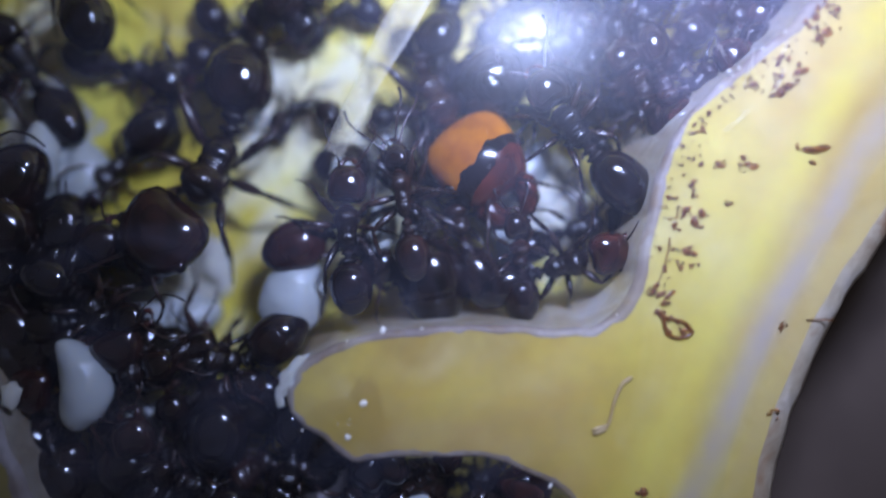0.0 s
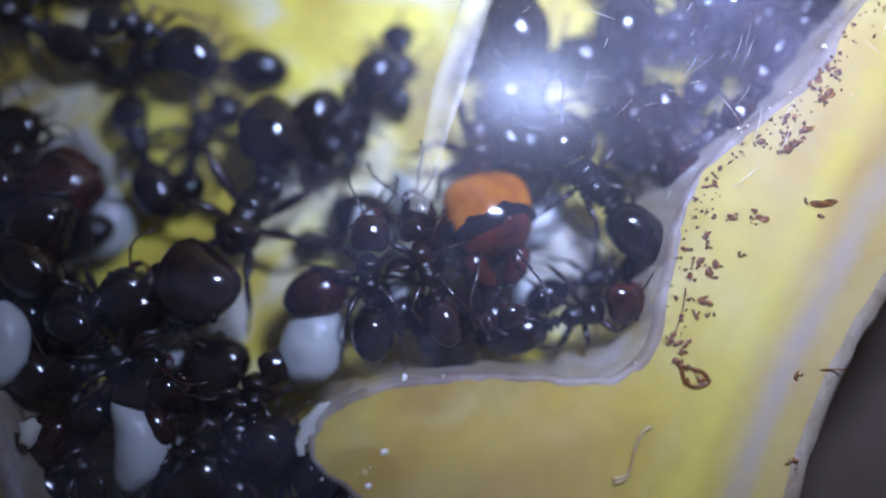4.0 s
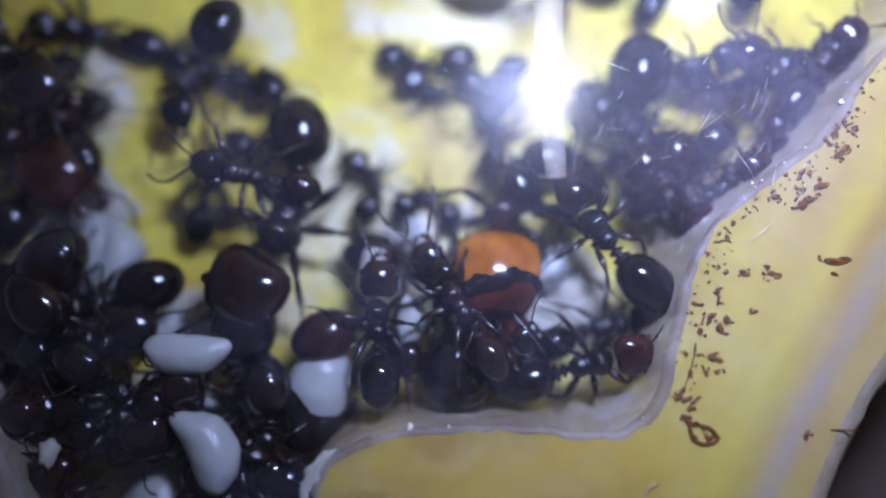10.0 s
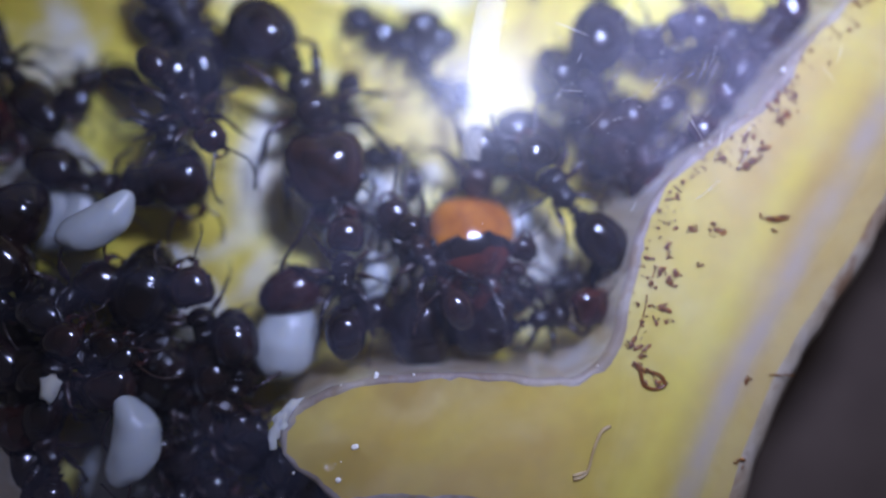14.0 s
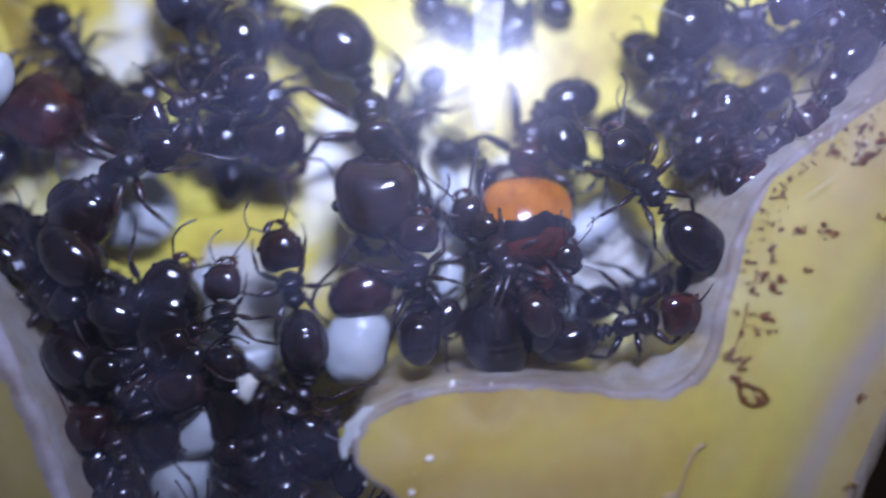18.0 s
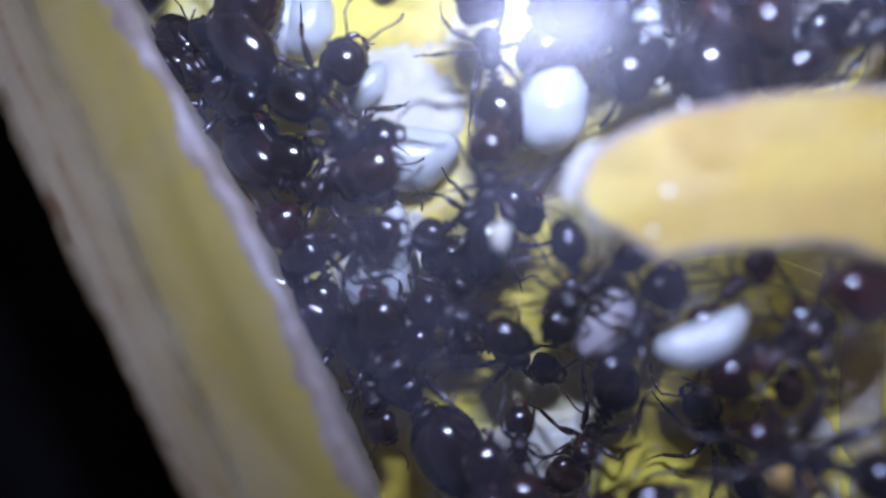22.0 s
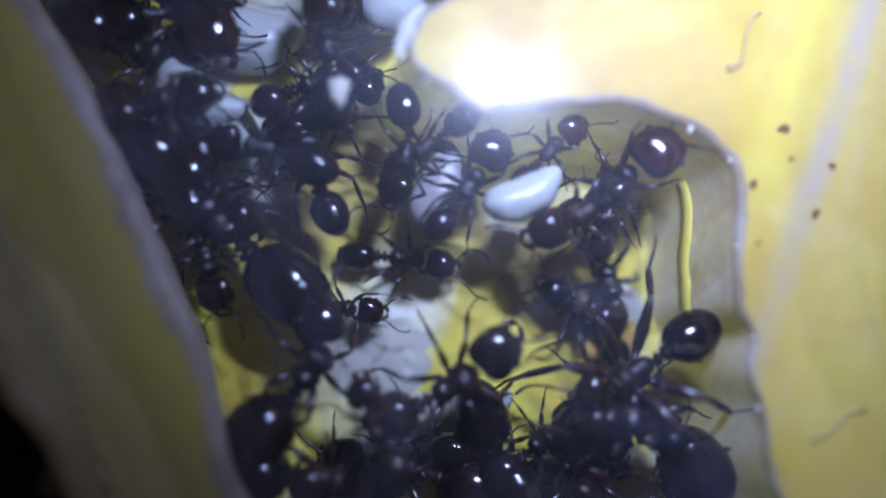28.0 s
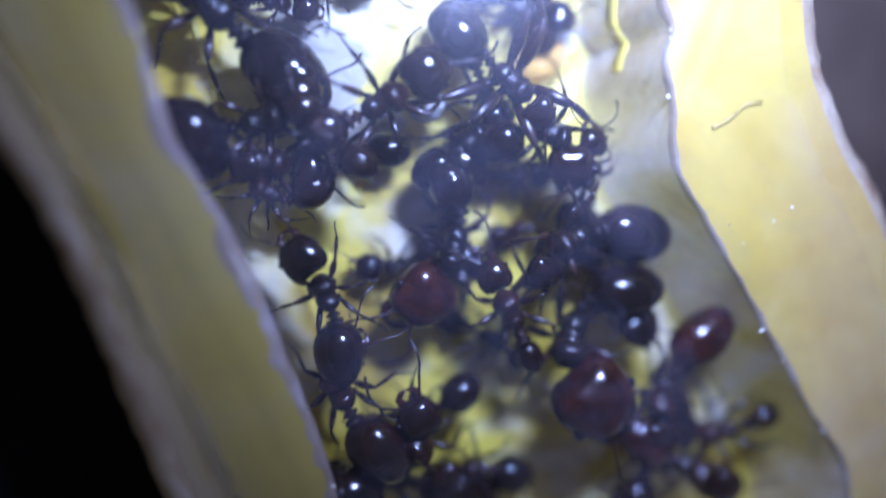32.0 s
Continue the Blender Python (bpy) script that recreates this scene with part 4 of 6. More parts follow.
ant("small dark worker ant on the yellow floor", (1.18, 1.09), (1.41, 1.08), 1.05, ('black', 'black', 'black'), 65, -59, [(0, -1.36, 5.09, -4.20, 166), (2, -5.46, 4.05, -4.20, 213), (2.5, -4.71, 3.54, -4.20, 155), (3, -3.96, 3.04, -4.20, 97), (6, -6.57, 0.98, -4.20, 28), (7, -5.08, 2.40, -4.20, 78), (8, -3.59, 3.83, -4.20, 129), (9, -2.11, 5.25, -4.20, 179), (13, -1.47, 5.44, -4.20, 153), (32, -1.47, 5.44, -4.20, 153)])
ant("small dark worker ant on the yellow floor", (1.31, 1.21), (1.80, 1.37), 1.12, ('black', 'black', 'black'), -40, 19, [(0, 0.34, 6.92, -4.20, -40), (3, -2.18, 8.12, -4.20, 32), (6, -4.70, 9.32, -4.20, 105), (9, -2.26, 10.87, -4.20, 182), (32, -2.26, 10.87, -4.20, 182)])
ant("small dark worker ant on the yellow floor", (1.31, 1.21), (1.54, 1.18), 1.12, ('black', 'black', 'black'), -51, 20, [(0, -3.87, 9.02, -4.20, 27), (3, -3.13, 9.21, -4.20, 79), (6, -2.39, 9.40, -4.20, 132), (9, -1.64, 9.59, -4.20, 184), (13, -1.32, 10.24, -4.20, 184), (32, -1.32, 10.24, -4.20, 184)])
ant("small dark worker ant on the yellow floor", (1.18, 1.09), (1.41, 1.08), 1.51, ('black', 'black', 'black'), 9, -10, [(0, 2.83, 9.09, -4.20, -135), (9, 1.54, 8.03, -4.20, -145), (10, 1.19, 7.96, -4.20, -97), (11, 0.84, 7.89, -4.20, -49), (12, -1.53, 7.49, -4.20, 13), (13, -3.89, 7.09, -4.20, 75), (18.5, -3.70, 6.95, -4.20, 57), (32, -3.70, 6.95, -4.20, 57)])
ant("small dark worker ant on the yellow floor", (1.19, 1.10), (1.42, 1.09), 1.05, ('black', 'black', 'black'), 16, -68, [(0, 0.90, 10.37, -4.20, -122), (9, 0.90, 10.37, -4.20, -122), (11, 0.50, 9.02, -4.20, -54), (13, 0.09, 7.67, -4.20, 15), (14.17, 0.21, 8.85, -4.20, -36), (15.33, 0.33, 10.03, -4.20, -87), (16.5, 0.45, 11.21, -4.20, -138), (32, 0.45, 11.21, -4.20, -138)])
ant("small dark worker ant on the yellow floor", (1.45, 1.34), (1.81, 1.38), 1.91, ('black', 'black', 'black'), -65, 10, [(9, -10.48, 6.19, -4.20, 75)])
ant("dark worker ant on the yellow floor", (1.45, 1.34), (2.06, 1.58), 1.91, ('black', 'black', 'black'), 17, -7, [(0, -17.38, 12.00, -4.20, -171), (9, -17.38, 12.00, -4.20, -171), (11, -13.85, 11.43, -4.20, -224), (13, -10.33, 10.86, -4.20, -278), (32, -10.33, 10.86, -4.20, -278)])
ant("dark worker ant on the yellow floor", (1.44, 1.34), (1.67, 1.35), 1.18, ('black', 'black', 'black'), 60, -75, [(0, -7.83, 8.08, -4.20, 9), (9, -17.22, 8.70, -4.20, -15), (11, -15.72, 8.36, -4.20, -80), (13, -14.22, 8.02, -4.20, -145), (32, -14.22, 8.02, -4.20, -145)])
ant("glossy black worker ant in the dark crowd by the wall", (2.00, 1.85), (3.18, 2.43), 1.77, ('black', 'black', 'black'), 5, -3, [(0, -18.00, -2.63, -2.80, -83), (6, -18.00, -2.63, -2.80, -83), (7, -17.85, -1.27, -2.80, -32), (8, -17.69, 0.09, -2.80, 19), (9, -17.54, 1.46, -2.80, 70), (11, -16.16, -3.61, -2.80, 68), (13, -15.21, -4.69, -2.80, 94), (19.05, -15.21, -4.69, -2.80, 94), (19.35, -16.25, -0.18, -2.80, 152), (19.65, -17.30, 4.34, -2.80, 210), (19.95, -18.34, 8.85, -2.80, 268), (32, -18.34, 8.85, -2.80, 268)])
ant("glossy black worker ant in the crowd", (1.76, 1.63), (2.21, 1.69), 1.35, ('black', 'black', 'black'), 9, -6, [(0, -18.49, 6.52, -3.00, -30), (9, -18.49, 6.52, -3.00, -30), (13, -13.33, 3.08, -3.00, -10), (16.5, -12.47, 5.35, -3.00, -14), (19.05, -12.47, 5.35, -3.00, -14), (19.95, -13.86, 11.57, -3.00, 15), (32, -13.86, 11.57, -3.00, 15)])
ant("slender brown worker ant crossing over the others", (1.22, 1.13), (1.50, 1.21), 1.71, ('brown', 'brown', 'brown'), 0, 0, [(0, -18.16, 3.10, -1.60, 0), (6, -18.28, 3.65, -1.60, 10), (6.67, -15.94, 3.64, -1.60, 67), (7.33, -13.60, 3.64, -1.60, 124), (8, -11.27, 3.64, -1.60, 181), (9, -9.43, 4.67, -1.60, 178), (11, -8.05, 5.75, -1.60, 163), (11.33, -8.07, 5.65, -1.60, 223), (11.67, -8.08, 5.56, -1.60, 283), (12, -8.10, 5.46, -1.60, 343), (13, -8.52, 6.40, -1.60, 340), (14.75, -10.10, 6.29, -1.60, 272), (16.5, -11.69, 6.18, -1.60, 204), (32, -11.69, 6.18, -1.60, 204)])
ant("glossy black worker ant on the yellow floor", (1.53, 1.42), (2.50, 1.91), 1.39, ('black', 'black', 'black'), 22, -10, [(0, -13.87, 10.31, -3.00, 112), (6, -12.13, 9.89, -3.00, 186), (12, -10.39, 9.48, -3.00, 260), (12.33, -10.17, 9.98, -3.00, 199), (12.67, -9.94, 10.47, -3.00, 139), (13, -9.72, 10.97, -3.00, 78), (14.17, -10.58, 10.20, -3.00, 133), (15.33, -11.44, 9.43, -3.00, 187), (16.5, -12.29, 8.65, -3.00, 241), (17.5, -11.49, 9.49, -3.00, 255), (18, -11.97, 8.24, -3.00, 298), (18.5, -12.44, 6.99, -3.00, 341), (32, -12.44, 6.99, -3.00, 341)])
ant("black ant with a broad head facing downhill", (2.39, 2.21), (2.14, 1.74), 1.66, ('brown', 'black', 'black'), 12, -19, [(0, -21.25, 7.36, -2.40, -45), (9, -19.90, 10.29, -2.40, -49), (12, -12.97, 8.19, -2.40, -60), (13, -11.37, 5.57, -2.40, -88), (16.5, -9.02, 5.58, -2.40, -59), (18, -9.79, 6.82, -2.40, -68), (19, -8.33, 5.26, -2.40, -64), (20, -11.36, 7.22, -2.40, -64), (32, -11.36, 7.22, -2.40, -64)])
ant("slender black worker ant crossing over a white larva", (1.44, 1.33), (1.86, 1.34), 1.87, ('black', 'black', 'black'), -7, 11, [(0, -22.49, 1.82, -1.30, 22), (13, -22.47, 3.24, -1.30, 26), (16.5, -15.95, 3.13, -1.30, 38), (17.5, -14.06, 3.69, -1.30, 44), (18.5, -13.42, 3.67, -1.30, -2), (19, -12.58, 3.55, -1.30, -16), (19.5, -13.20, 4.39, -1.30, -15), (20, -15.18, 6.13, -1.30, -55), (32, -15.18, 6.13, -1.30, -55)])
ant("glossy black worker ant with a white crumb on its back", (1.44, 1.34), (1.94, 1.40), 1.19, ('brown', 'black', 'black'), 0, -0, [(0, -22.68, -4.63, -1.40, 39), (13, -14.25, -3.98, -1.40, 60), (16.5, -11.50, -1.78, -1.40, 114), (17.5, -10.76, -1.32, -1.40, 96), (18.5, -9.24, -1.69, -1.40, 91), (19, -8.74, -1.29, -1.40, 99), (20, -7.34, -5.95, -1.40, 98), (21.5, -7.65, -5.25, -1.40, 81), (23, -7.68, -4.75, -1.40, 92), (32, -7.68, -4.75, -1.40, 92)])
ant("glossy black worker ant standing by the tongue of resin", (1.71, 1.58), (2.44, 1.75), 1.36, ('brown', 'black', 'black'), 4, -2, [(0, -10.60, -8.82, -1.80, 101), (13, -8.91, -2.26, -1.80, 105), (16.5, -7.37, -1.08, -1.80, 95), (17.5, -7.74, -0.95, -1.80, 104), (18.5, -7.73, -0.01, -1.80, 101), (19, -7.37, -0.20, -1.80, 98), (20, -7.31, -0.07, -1.80, 97), (21.5, -7.36, -0.42, -1.80, 97), (32, -7.36, -0.42, -1.80, 97)])
ant("glossy black worker ant at the foot of the resin tongue", (1.28, 1.19), (1.59, 1.15), 1.10, ('black', 'black', 'black'), -18, 23, [(28, -5.28, -8.59, -1.60, -102)])
ant("glossy black worker ant at the foot of the resin tongue", (1.18, 1.10), (1.51, 0.98), 1.05, ('black', 'black', 'black'), 0, -0, [(28, -4.61, -8.35, -1.70, -147)])
ant("glossy black worker ant beside a pale larva", (1.60, 1.48), (1.35, 0.98), 1.26, ('brown', 'black', 'black'), 4, -6, [(28, -3.19, -9.73, -1.50, 52)])
ant("brown worker ant with reddish jaws by the chamber rim", (1.10, 1.02), (1.29, 0.93), 1.01, ('red', 'brown', 'brown'), -7, 9, [(28, -0.36, -8.68, -1.40, 42)])
ant("black ant with a dark red head at the chamber corner", (1.95, 1.81), (1.45, 0.98), 1.44, ('red', 'black', 'black'), 2, -2, [(28, 1.85, -9.90, -1.40, 32)])
ant("glossy dark brown worker ant gripping a white larva", (1.47, 1.36), (1.23, 0.89), 1.20, ('brown', 'brown', 'brown'), -5, 5, [(28, 0.47, -10.94, -1.20, -155)])
ant("small brown worker ant beside a white larva", (0.97, 0.90), (1.18, 0.91), 0.95, ('brown', 'brown', 'brown'), 1, -1, [(28, 1.53, -10.66, -1.80, 78)])
ant("large black ant with a huge shiny gaster", (2.00, 1.85), (3.45, 2.42), 1.92, ('black', 'black', 'black'), -11, 7, [(0, -10.03, -9.71, -2.20, 149), (20, -9.53, -12.00, -2.20, 122), (21.5, -11.14, -10.89, -2.20, 118), (24, -10.07, -11.74, -2.20, 93), (26.5, -13.10, -10.14, -2.20, 128), (28, -11.67, -10.33, -2.20, 128), (30, -10.52, -13.66, -2.20, 147), (31, -9.20, -12.86, -2.20, 149), (32, -9.93, -13.88, -2.20, 131)])
ant("black ant with a large brown head by the wall", (1.88, 1.74), (1.99, 1.43), 1.41, ('brown', 'black', 'black'), -19, 22, [(23, -12.27, -2.82, -1.60, -48)])
ant("glossy black worker ant pressed against the chamber wall", (1.30, 1.20), (2.64, 1.71), 1.48, ('black', 'black', 'black'), 1, -1, [(23, -12.46, -3.17, -1.80, 5)])
ant("glossy black worker ant by the chamber wall", (1.74, 1.61), (2.76, 1.86), 1.54, ('brown', 'black', 'black'), 65, -39, [(21.5, -13.49, -0.89, -1.90, -9)])
ant("black worker ant in the dense crowd by the wall", (1.54, 1.43), (2.48, 1.67), 1.38, ('black', 'black', 'black'), 13, -9, [(21.5, -16.98, -0.49, -2.20, -44)])
ant("glossy black worker ant reaching over a white larva", (1.33, 1.23), (1.79, 1.29), 1.13, ('brown', 'black', 'black'), 10, -9, [(0, -8.97, -9.11, -1.70, 158), (24.5, -8.97, -9.11, -1.70, 158), (26.4, -10.03, -8.09, -1.70, 162), (32, -10.03, -8.09, -1.70, 162)])
ant("glossy black worker ant with a round gaster", (1.31, 1.21), (1.32, 1.13), 1.31, ('brown', 'black', 'black'), -7, 7, [(23, -8.14, -5.80, -2.00, 17)])
ant("black worker ant in the dense crowd by the wall", (1.76, 1.63), (2.59, 1.75), 1.44, ('brown', 'black', 'black'), 46, -34, [(28, -13.66, -4.56, -2.20, -12)])
ant("reddish brown ant in the crowd by the wall", (1.75, 1.62), (1.71, 1.23), 1.34, ('red', 'brown', 'brown'), 52, -36, [(0, -13.74, -6.54, -2.00, 113), (24.5, -13.74, -6.54, -2.00, 113), (26.4, -13.29, -6.59, -2.00, 148), (32, -13.29, -6.59, -2.00, 148)])
ant("black worker ant in the dense crowd by the wall", (1.54, 1.43), (2.37, 1.71), 1.32, ('black', 'black', 'black'), -9, 8, [(0, -12.06, -10.32, -2.20, -44), (24.5, -12.06, -10.32, -2.20, -44), (26.4, -11.89, -9.29, -2.20, -44), (32, -11.89, -9.29, -2.20, -44)])
ant("black worker ant in the dense crowd by the wall", (1.33, 1.24), (1.96, 1.41), 1.13, ('brown', 'black', 'black'), -2, 2, [(28, -12.13, -11.63, -2.40, -78)])
ant("glossy black worker ant in the middle of the lower chamber", (1.38, 1.28), (1.63, 1.25), 1.62, ('black', 'black', 'black'), -22, 14, [(0, -9.73, -8.14, -2.40, 24), (21.5, -9.12, -8.55, -2.40, 39), (22.5, -9.13, -8.20, -2.40, 62), (23.5, -8.54, -8.25, -2.40, 100), (32, -8.54, -8.25, -2.40, 100)])
ant("small dark brown worker ant on the yellow floor", (1.21, 1.12), (1.53, 1.10), 1.35, ('brown', 'brown', 'brown'), -7, 7, [(0, -3.37, -10.48, -3.90, -5), (20, -3.37, -10.48, -3.90, -5), (21.5, -7.41, -10.85, -3.90, -18), (23, -6.93, -10.70, -3.90, -22), (24.5, -6.70, -11.17, -3.90, -30), (26.5, -5.80, -11.77, -3.90, -18), (28, -5.40, -11.92, -3.90, -11), (30, -5.98, -12.42, -3.90, -3), (32, -5.98, -12.42, -3.90, -3)])
ant("dark worker ant on the yellow floor", (1.24, 1.15), (1.63, 1.17), 1.55, ('black', 'black', 'black'), 1, -2, [(0, -0.34, -13.99, -3.90, 119), (23, -0.34, -13.99, -3.90, 119), (24, 0.17, -14.17, -3.90, 192), (26.5, 1.91, -12.94, -3.90, 194), (28, 0.91, -14.47, -3.90, 134), (28.67, 1.09, -14.21, -3.90, 84), (29.33, 1.28, -13.96, -3.90, 33), (30, 1.47, -13.70, -3.90, -18), (32, 1.47, -13.70, -3.90, -18)])
ant("glossy black worker ant with a long leg stretched up the wall", (1.27, 1.17), (2.20, 1.60), 1.71, ('brown', 'black', 'black'), -8, 6, [(0, 1.36, -13.87, -1.30, 158), (23, 1.36, -13.87, -1.30, 158), (24, 1.36, -15.84, -1.30, 212), (26.5, 1.32, -15.98, -1.30, 204), (28, 1.73, -16.35, -1.30, 204), (29.5, 0.63, -15.93, -1.30, 215), (29.75, 0.31, -16.35, -1.30, 265), (30, -0.06, -16.81, -1.30, 314), (32, -0.01, -16.78, -1.30, 316)], stride=1.65)
ant("dark brown ant with an enormous oval gaster", (1.58, 1.46), (3.45, 2.25), 1.85, ('brown', 'black', 'black'), 65, -27, [(0, 4.54, -20.01, -1.30, 134), (20, 4.54, -20.01, -1.30, 134), (24, 2.25, -18.04, -1.30, 165), (26.5, 1.88, -18.99, -1.30, 161), (28, 1.74, -17.92, -1.30, 155), (30, 1.84, -21.38, -1.30, 169), (32, 1.97, -22.51, -1.30, 195)])
ant("glossy dark brown worker ant crossing the middle of the lower chamber", (1.82, 1.69), (1.83, 1.56), 1.69, ('brown', 'brown', 'brown'), 11, -9, [(0, -0.71, -15.02, -1.50, -20), (20, -0.71, -15.02, -1.50, -20), (21.5, -5.14, -15.29, -1.50, -12), (23, -4.56, -15.48, -1.50, 13), (24.5, -4.60, -16.07, -1.50, 13), (26.5, -4.47, -15.76, -1.50, 25), (28, -4.17, -16.26, -1.50, 29), (29.5, -5.29, -16.61, -1.50, 26), (30, -4.01, -17.14, -1.50, 10), (31, -4.15, -16.76, -1.50, 27), (32, -4.48, -17.29, -1.50, 27)])
ant("small slender brown worker ant", (1.15, 1.07), (1.40, 1.13), 1.04, ('brown', 'brown', 'brown'), -13, 9, [(0, -2.25, -6.83, -1.20, 113), (24, -8.17, -16.74, -1.20, 113), (26.5, -8.27, -17.19, -1.20, 113), (28, -6.87, -17.33, -1.20, 110), (30, -6.36, -17.64, -1.20, 129), (31, -6.31, -18.02, -1.20, 133), (32, -6.64, -18.25, -1.20, 134)])
ant("glossy black worker ant with a hazy pale shine on its gaster", (1.63, 1.51), (3.00, 2.10), 1.60, ('black', 'black', 'black'), 42, -12, [(0, -8.77, -15.40, -1.90, 54), (30, -8.77, -15.40, -1.90, 54), (32, -8.48, -17.72, -1.90, 12)])
ant("small dark worker ant on the yellow floor", (1.08, 1.00), (1.26, 0.91), 1.00, ('brown', 'brown', 'black'), -2, 2, [(0, -7.82, -13.55, -3.60, -10), (12, -7.52, -13.67, -3.10, 40), (24, -7.21, -13.79, -2.60, 90), (25.25, -7.52, -13.67, -3.10, 40), (26.5, -7.82, -13.55, -3.60, -10), (32, -7.82, -13.55, -3.60, -10)])
ant("glossy black worker ant in the crowd by the rough wall", (1.84, 1.70), (1.90, 1.54), 1.39, ('brown', 'black', 'black'), -65, 54, [(0, 1.48, -17.35, -1.80, 1), (29, 1.48, -17.35, -1.80, 1), (30, 1.62, -18.62, -1.80, -22), (32, 1.62, -18.62, -1.80, -22)])
ant("black worker ant in the dense crowd on the floor", (1.29, 1.19), (1.72, 1.31), 1.18, ('brown', 'brown', 'black'), 14, -12, [(28, -6.03, -18.84, -3.50, -174)])
ant("black worker ant in the dense crowd of the lower chamber", (1.35, 1.25), (1.87, 1.43), 1.14, ('black', 'black', 'black'), -1, 1, [(28, -1.15, -18.57, -2.60, 36)])
ant("black worker ant in the dense crowd by the wall", (1.54, 1.43), (2.59, 1.75), 1.44, ('brown', 'brown', 'black'), -6, 3, [(28, -8.48, -19.12, -2.20, -12)])
ant("dark brown worker ant in the dense crowd by the wall", (1.27, 1.17), (1.69, 1.29), 1.10, ('brown', 'brown', 'brown'), -57, 55, [(32, -8.64, -20.11, -2.20, 150)])
ant("glossy black worker ant leaning on the chamber wall", (1.67, 1.55), (2.40, 1.73), 1.34, ('black', 'black', 'black'), 18, -15, [(32, -6.91, -23.68, -1.50, 107)])
ant("dark brown worker ant in the dense crowd by the wall", (1.60, 1.48), (2.90, 2.09), 1.62, ('brown', 'brown', 'brown'), -65, 18, [(32, -6.67, -27.34, -2.00, 108)])
ant("black worker ant in the dense crowd by the wall", (1.83, 1.69), (3.35, 2.56), 1.87, ('brown', 'brown', 'black'), 65, -22, [(32, -4.25, -30.06, -2.00, 45)])
ant("large black ant with a dark red head", (2.63, 2.43), (2.18, 1.67), 1.79, ('red', 'black', 'black'), -31, 41, [(32, -2.09, -22.61, -2.60, -110)])
ant("slender brown worker ant over the crowd", (1.38, 1.28), (1.31, 0.94), 1.60, ('brown', 'brown', 'brown'), 1, -1, [(32, -0.32, -24.91, -1.50, 112)])
ant("large major ant with a dark red head", (3.38, 3.13), (3.08, 2.08), 2.17, ('red', 'black', 'black'), 59, -67, [(32, 2.11, -26.29, -1.70, -111)])
ant("dark brown ant with a large reddish gaster by the wall", (1.70, 1.57), (3.10, 1.95), 1.73, ('brown', 'brown', 'red'), 48, -30, [(32, 5.98, -29.05, -1.80, -113)])
ant("brown worker ant by the wall", (1.40, 1.30), (1.37, 1.05), 1.85, ('brown', 'brown', 'brown'), -24, 23, [(32, 8.96, -31.30, -2.50, -175)])
ant("black worker ant in the dense crowd on the floor", (1.43, 1.33), (1.75, 1.42), 1.18, ('brown', 'brown', 'black'), -16, 12, [(32, -3.61, -29.22, -3.00, -158)])
ant("small dark worker ant on the yellow floor", (1.25, 1.15), (1.36, 1.17), 1.46, ('black', 'black', 'black'), -11, 16, [(32, -0.33, -26.66, -4.00, -33)])
ant("black worker ant in the dense crowd of the lower chamber", (1.43, 1.33), (1.98, 1.61), 1.18, ('brown', 'brown', 'black'), 25, -20, [(32, -1.56, -31.63, -3.00, 167)])
ant("glossy black worker ant in the lower chamber", (1.67, 1.55), (2.57, 1.85), 1.43, ('black', 'black', 'black'), -9, 8, [(0, -4.64, -19.08, -3.60, 10), (29, -4.64, -19.08, -3.60, 10), (30, -2.54, -18.06, -3.30, -31), (31, -0.44, -17.03, -3.00, -72), (32, -0.44, -17.03, -3.00, -72)])
ant("glossy black worker ant by the smooth wall", (1.23, 1.14), (1.67, 1.28), 1.21, ('brown', 'black', 'black'), 11, -14, [(32, 3.06, -20.14, -2.00, 80)])
ant("small dark brown worker ant on the yellow floor", (1.30, 1.20), (1.46, 1.12), 1.11, ('brown', 'brown', 'brown'), 7, -7, [(32, 0.83, -20.08, -4.00, -1)])
ant("small dark worker ant on the yellow floor", (1.20, 1.11), (1.46, 1.12), 1.06, ('black', 'black', 'black'), -26, 14, [(32, -4.13, -23.30, -4.00, -167)])
ant("small dark brown worker ant on the yellow floor", (1.30, 1.20), (1.46, 1.12), 1.11, ('brown', 'brown', 'brown'), 65, -72, [(32, 1.11, -22.21, -4.00, 167)])
ant("brown ant with a reddish gaster in the crowd by the wall", (1.84, 1.71), (2.70, 1.95), 1.51, ('brown', 'brown', 'red'), 4, -3, [(32, 7.50, -32.59, -2.20, -34)])
ant("dark brown worker ant in the dense crowd by the wall", (1.88, 1.74), (2.75, 1.98), 1.54, ('brown', 'brown', 'brown'), 12, -19, [(32, 4.20, -24.90, -2.60, -59)])
ant("dark worker ant on the yellow floor", (1.52, 1.40), (1.90, 1.50), 1.45, ('brown', 'brown', 'black'), -8, 5, [(0, -4.97, -14.08, -3.90, -168), (20, -4.97, -14.08, -3.90, -168), (21.5, -5.17, -14.22, -3.90, -154), (22.33, -4.41, -13.61, -3.60, -96), (23.17, -3.66, -13.01, -3.30, -38), (24, -2.90, -12.40, -3.00, 20), (26, -0.39, -12.84, -3.45, -34), (28, 2.13, -13.28, -3.90, -87), (32, 2.13, -13.28, -3.90, -87)])
ant("glossy black worker ant with a large gaster by the wall", (1.64, 1.52), (2.86, 2.19), 1.60, ('black', 'black', 'black'), -46, 28, [(20, -17.37, 0.13, -2.10, -152)])
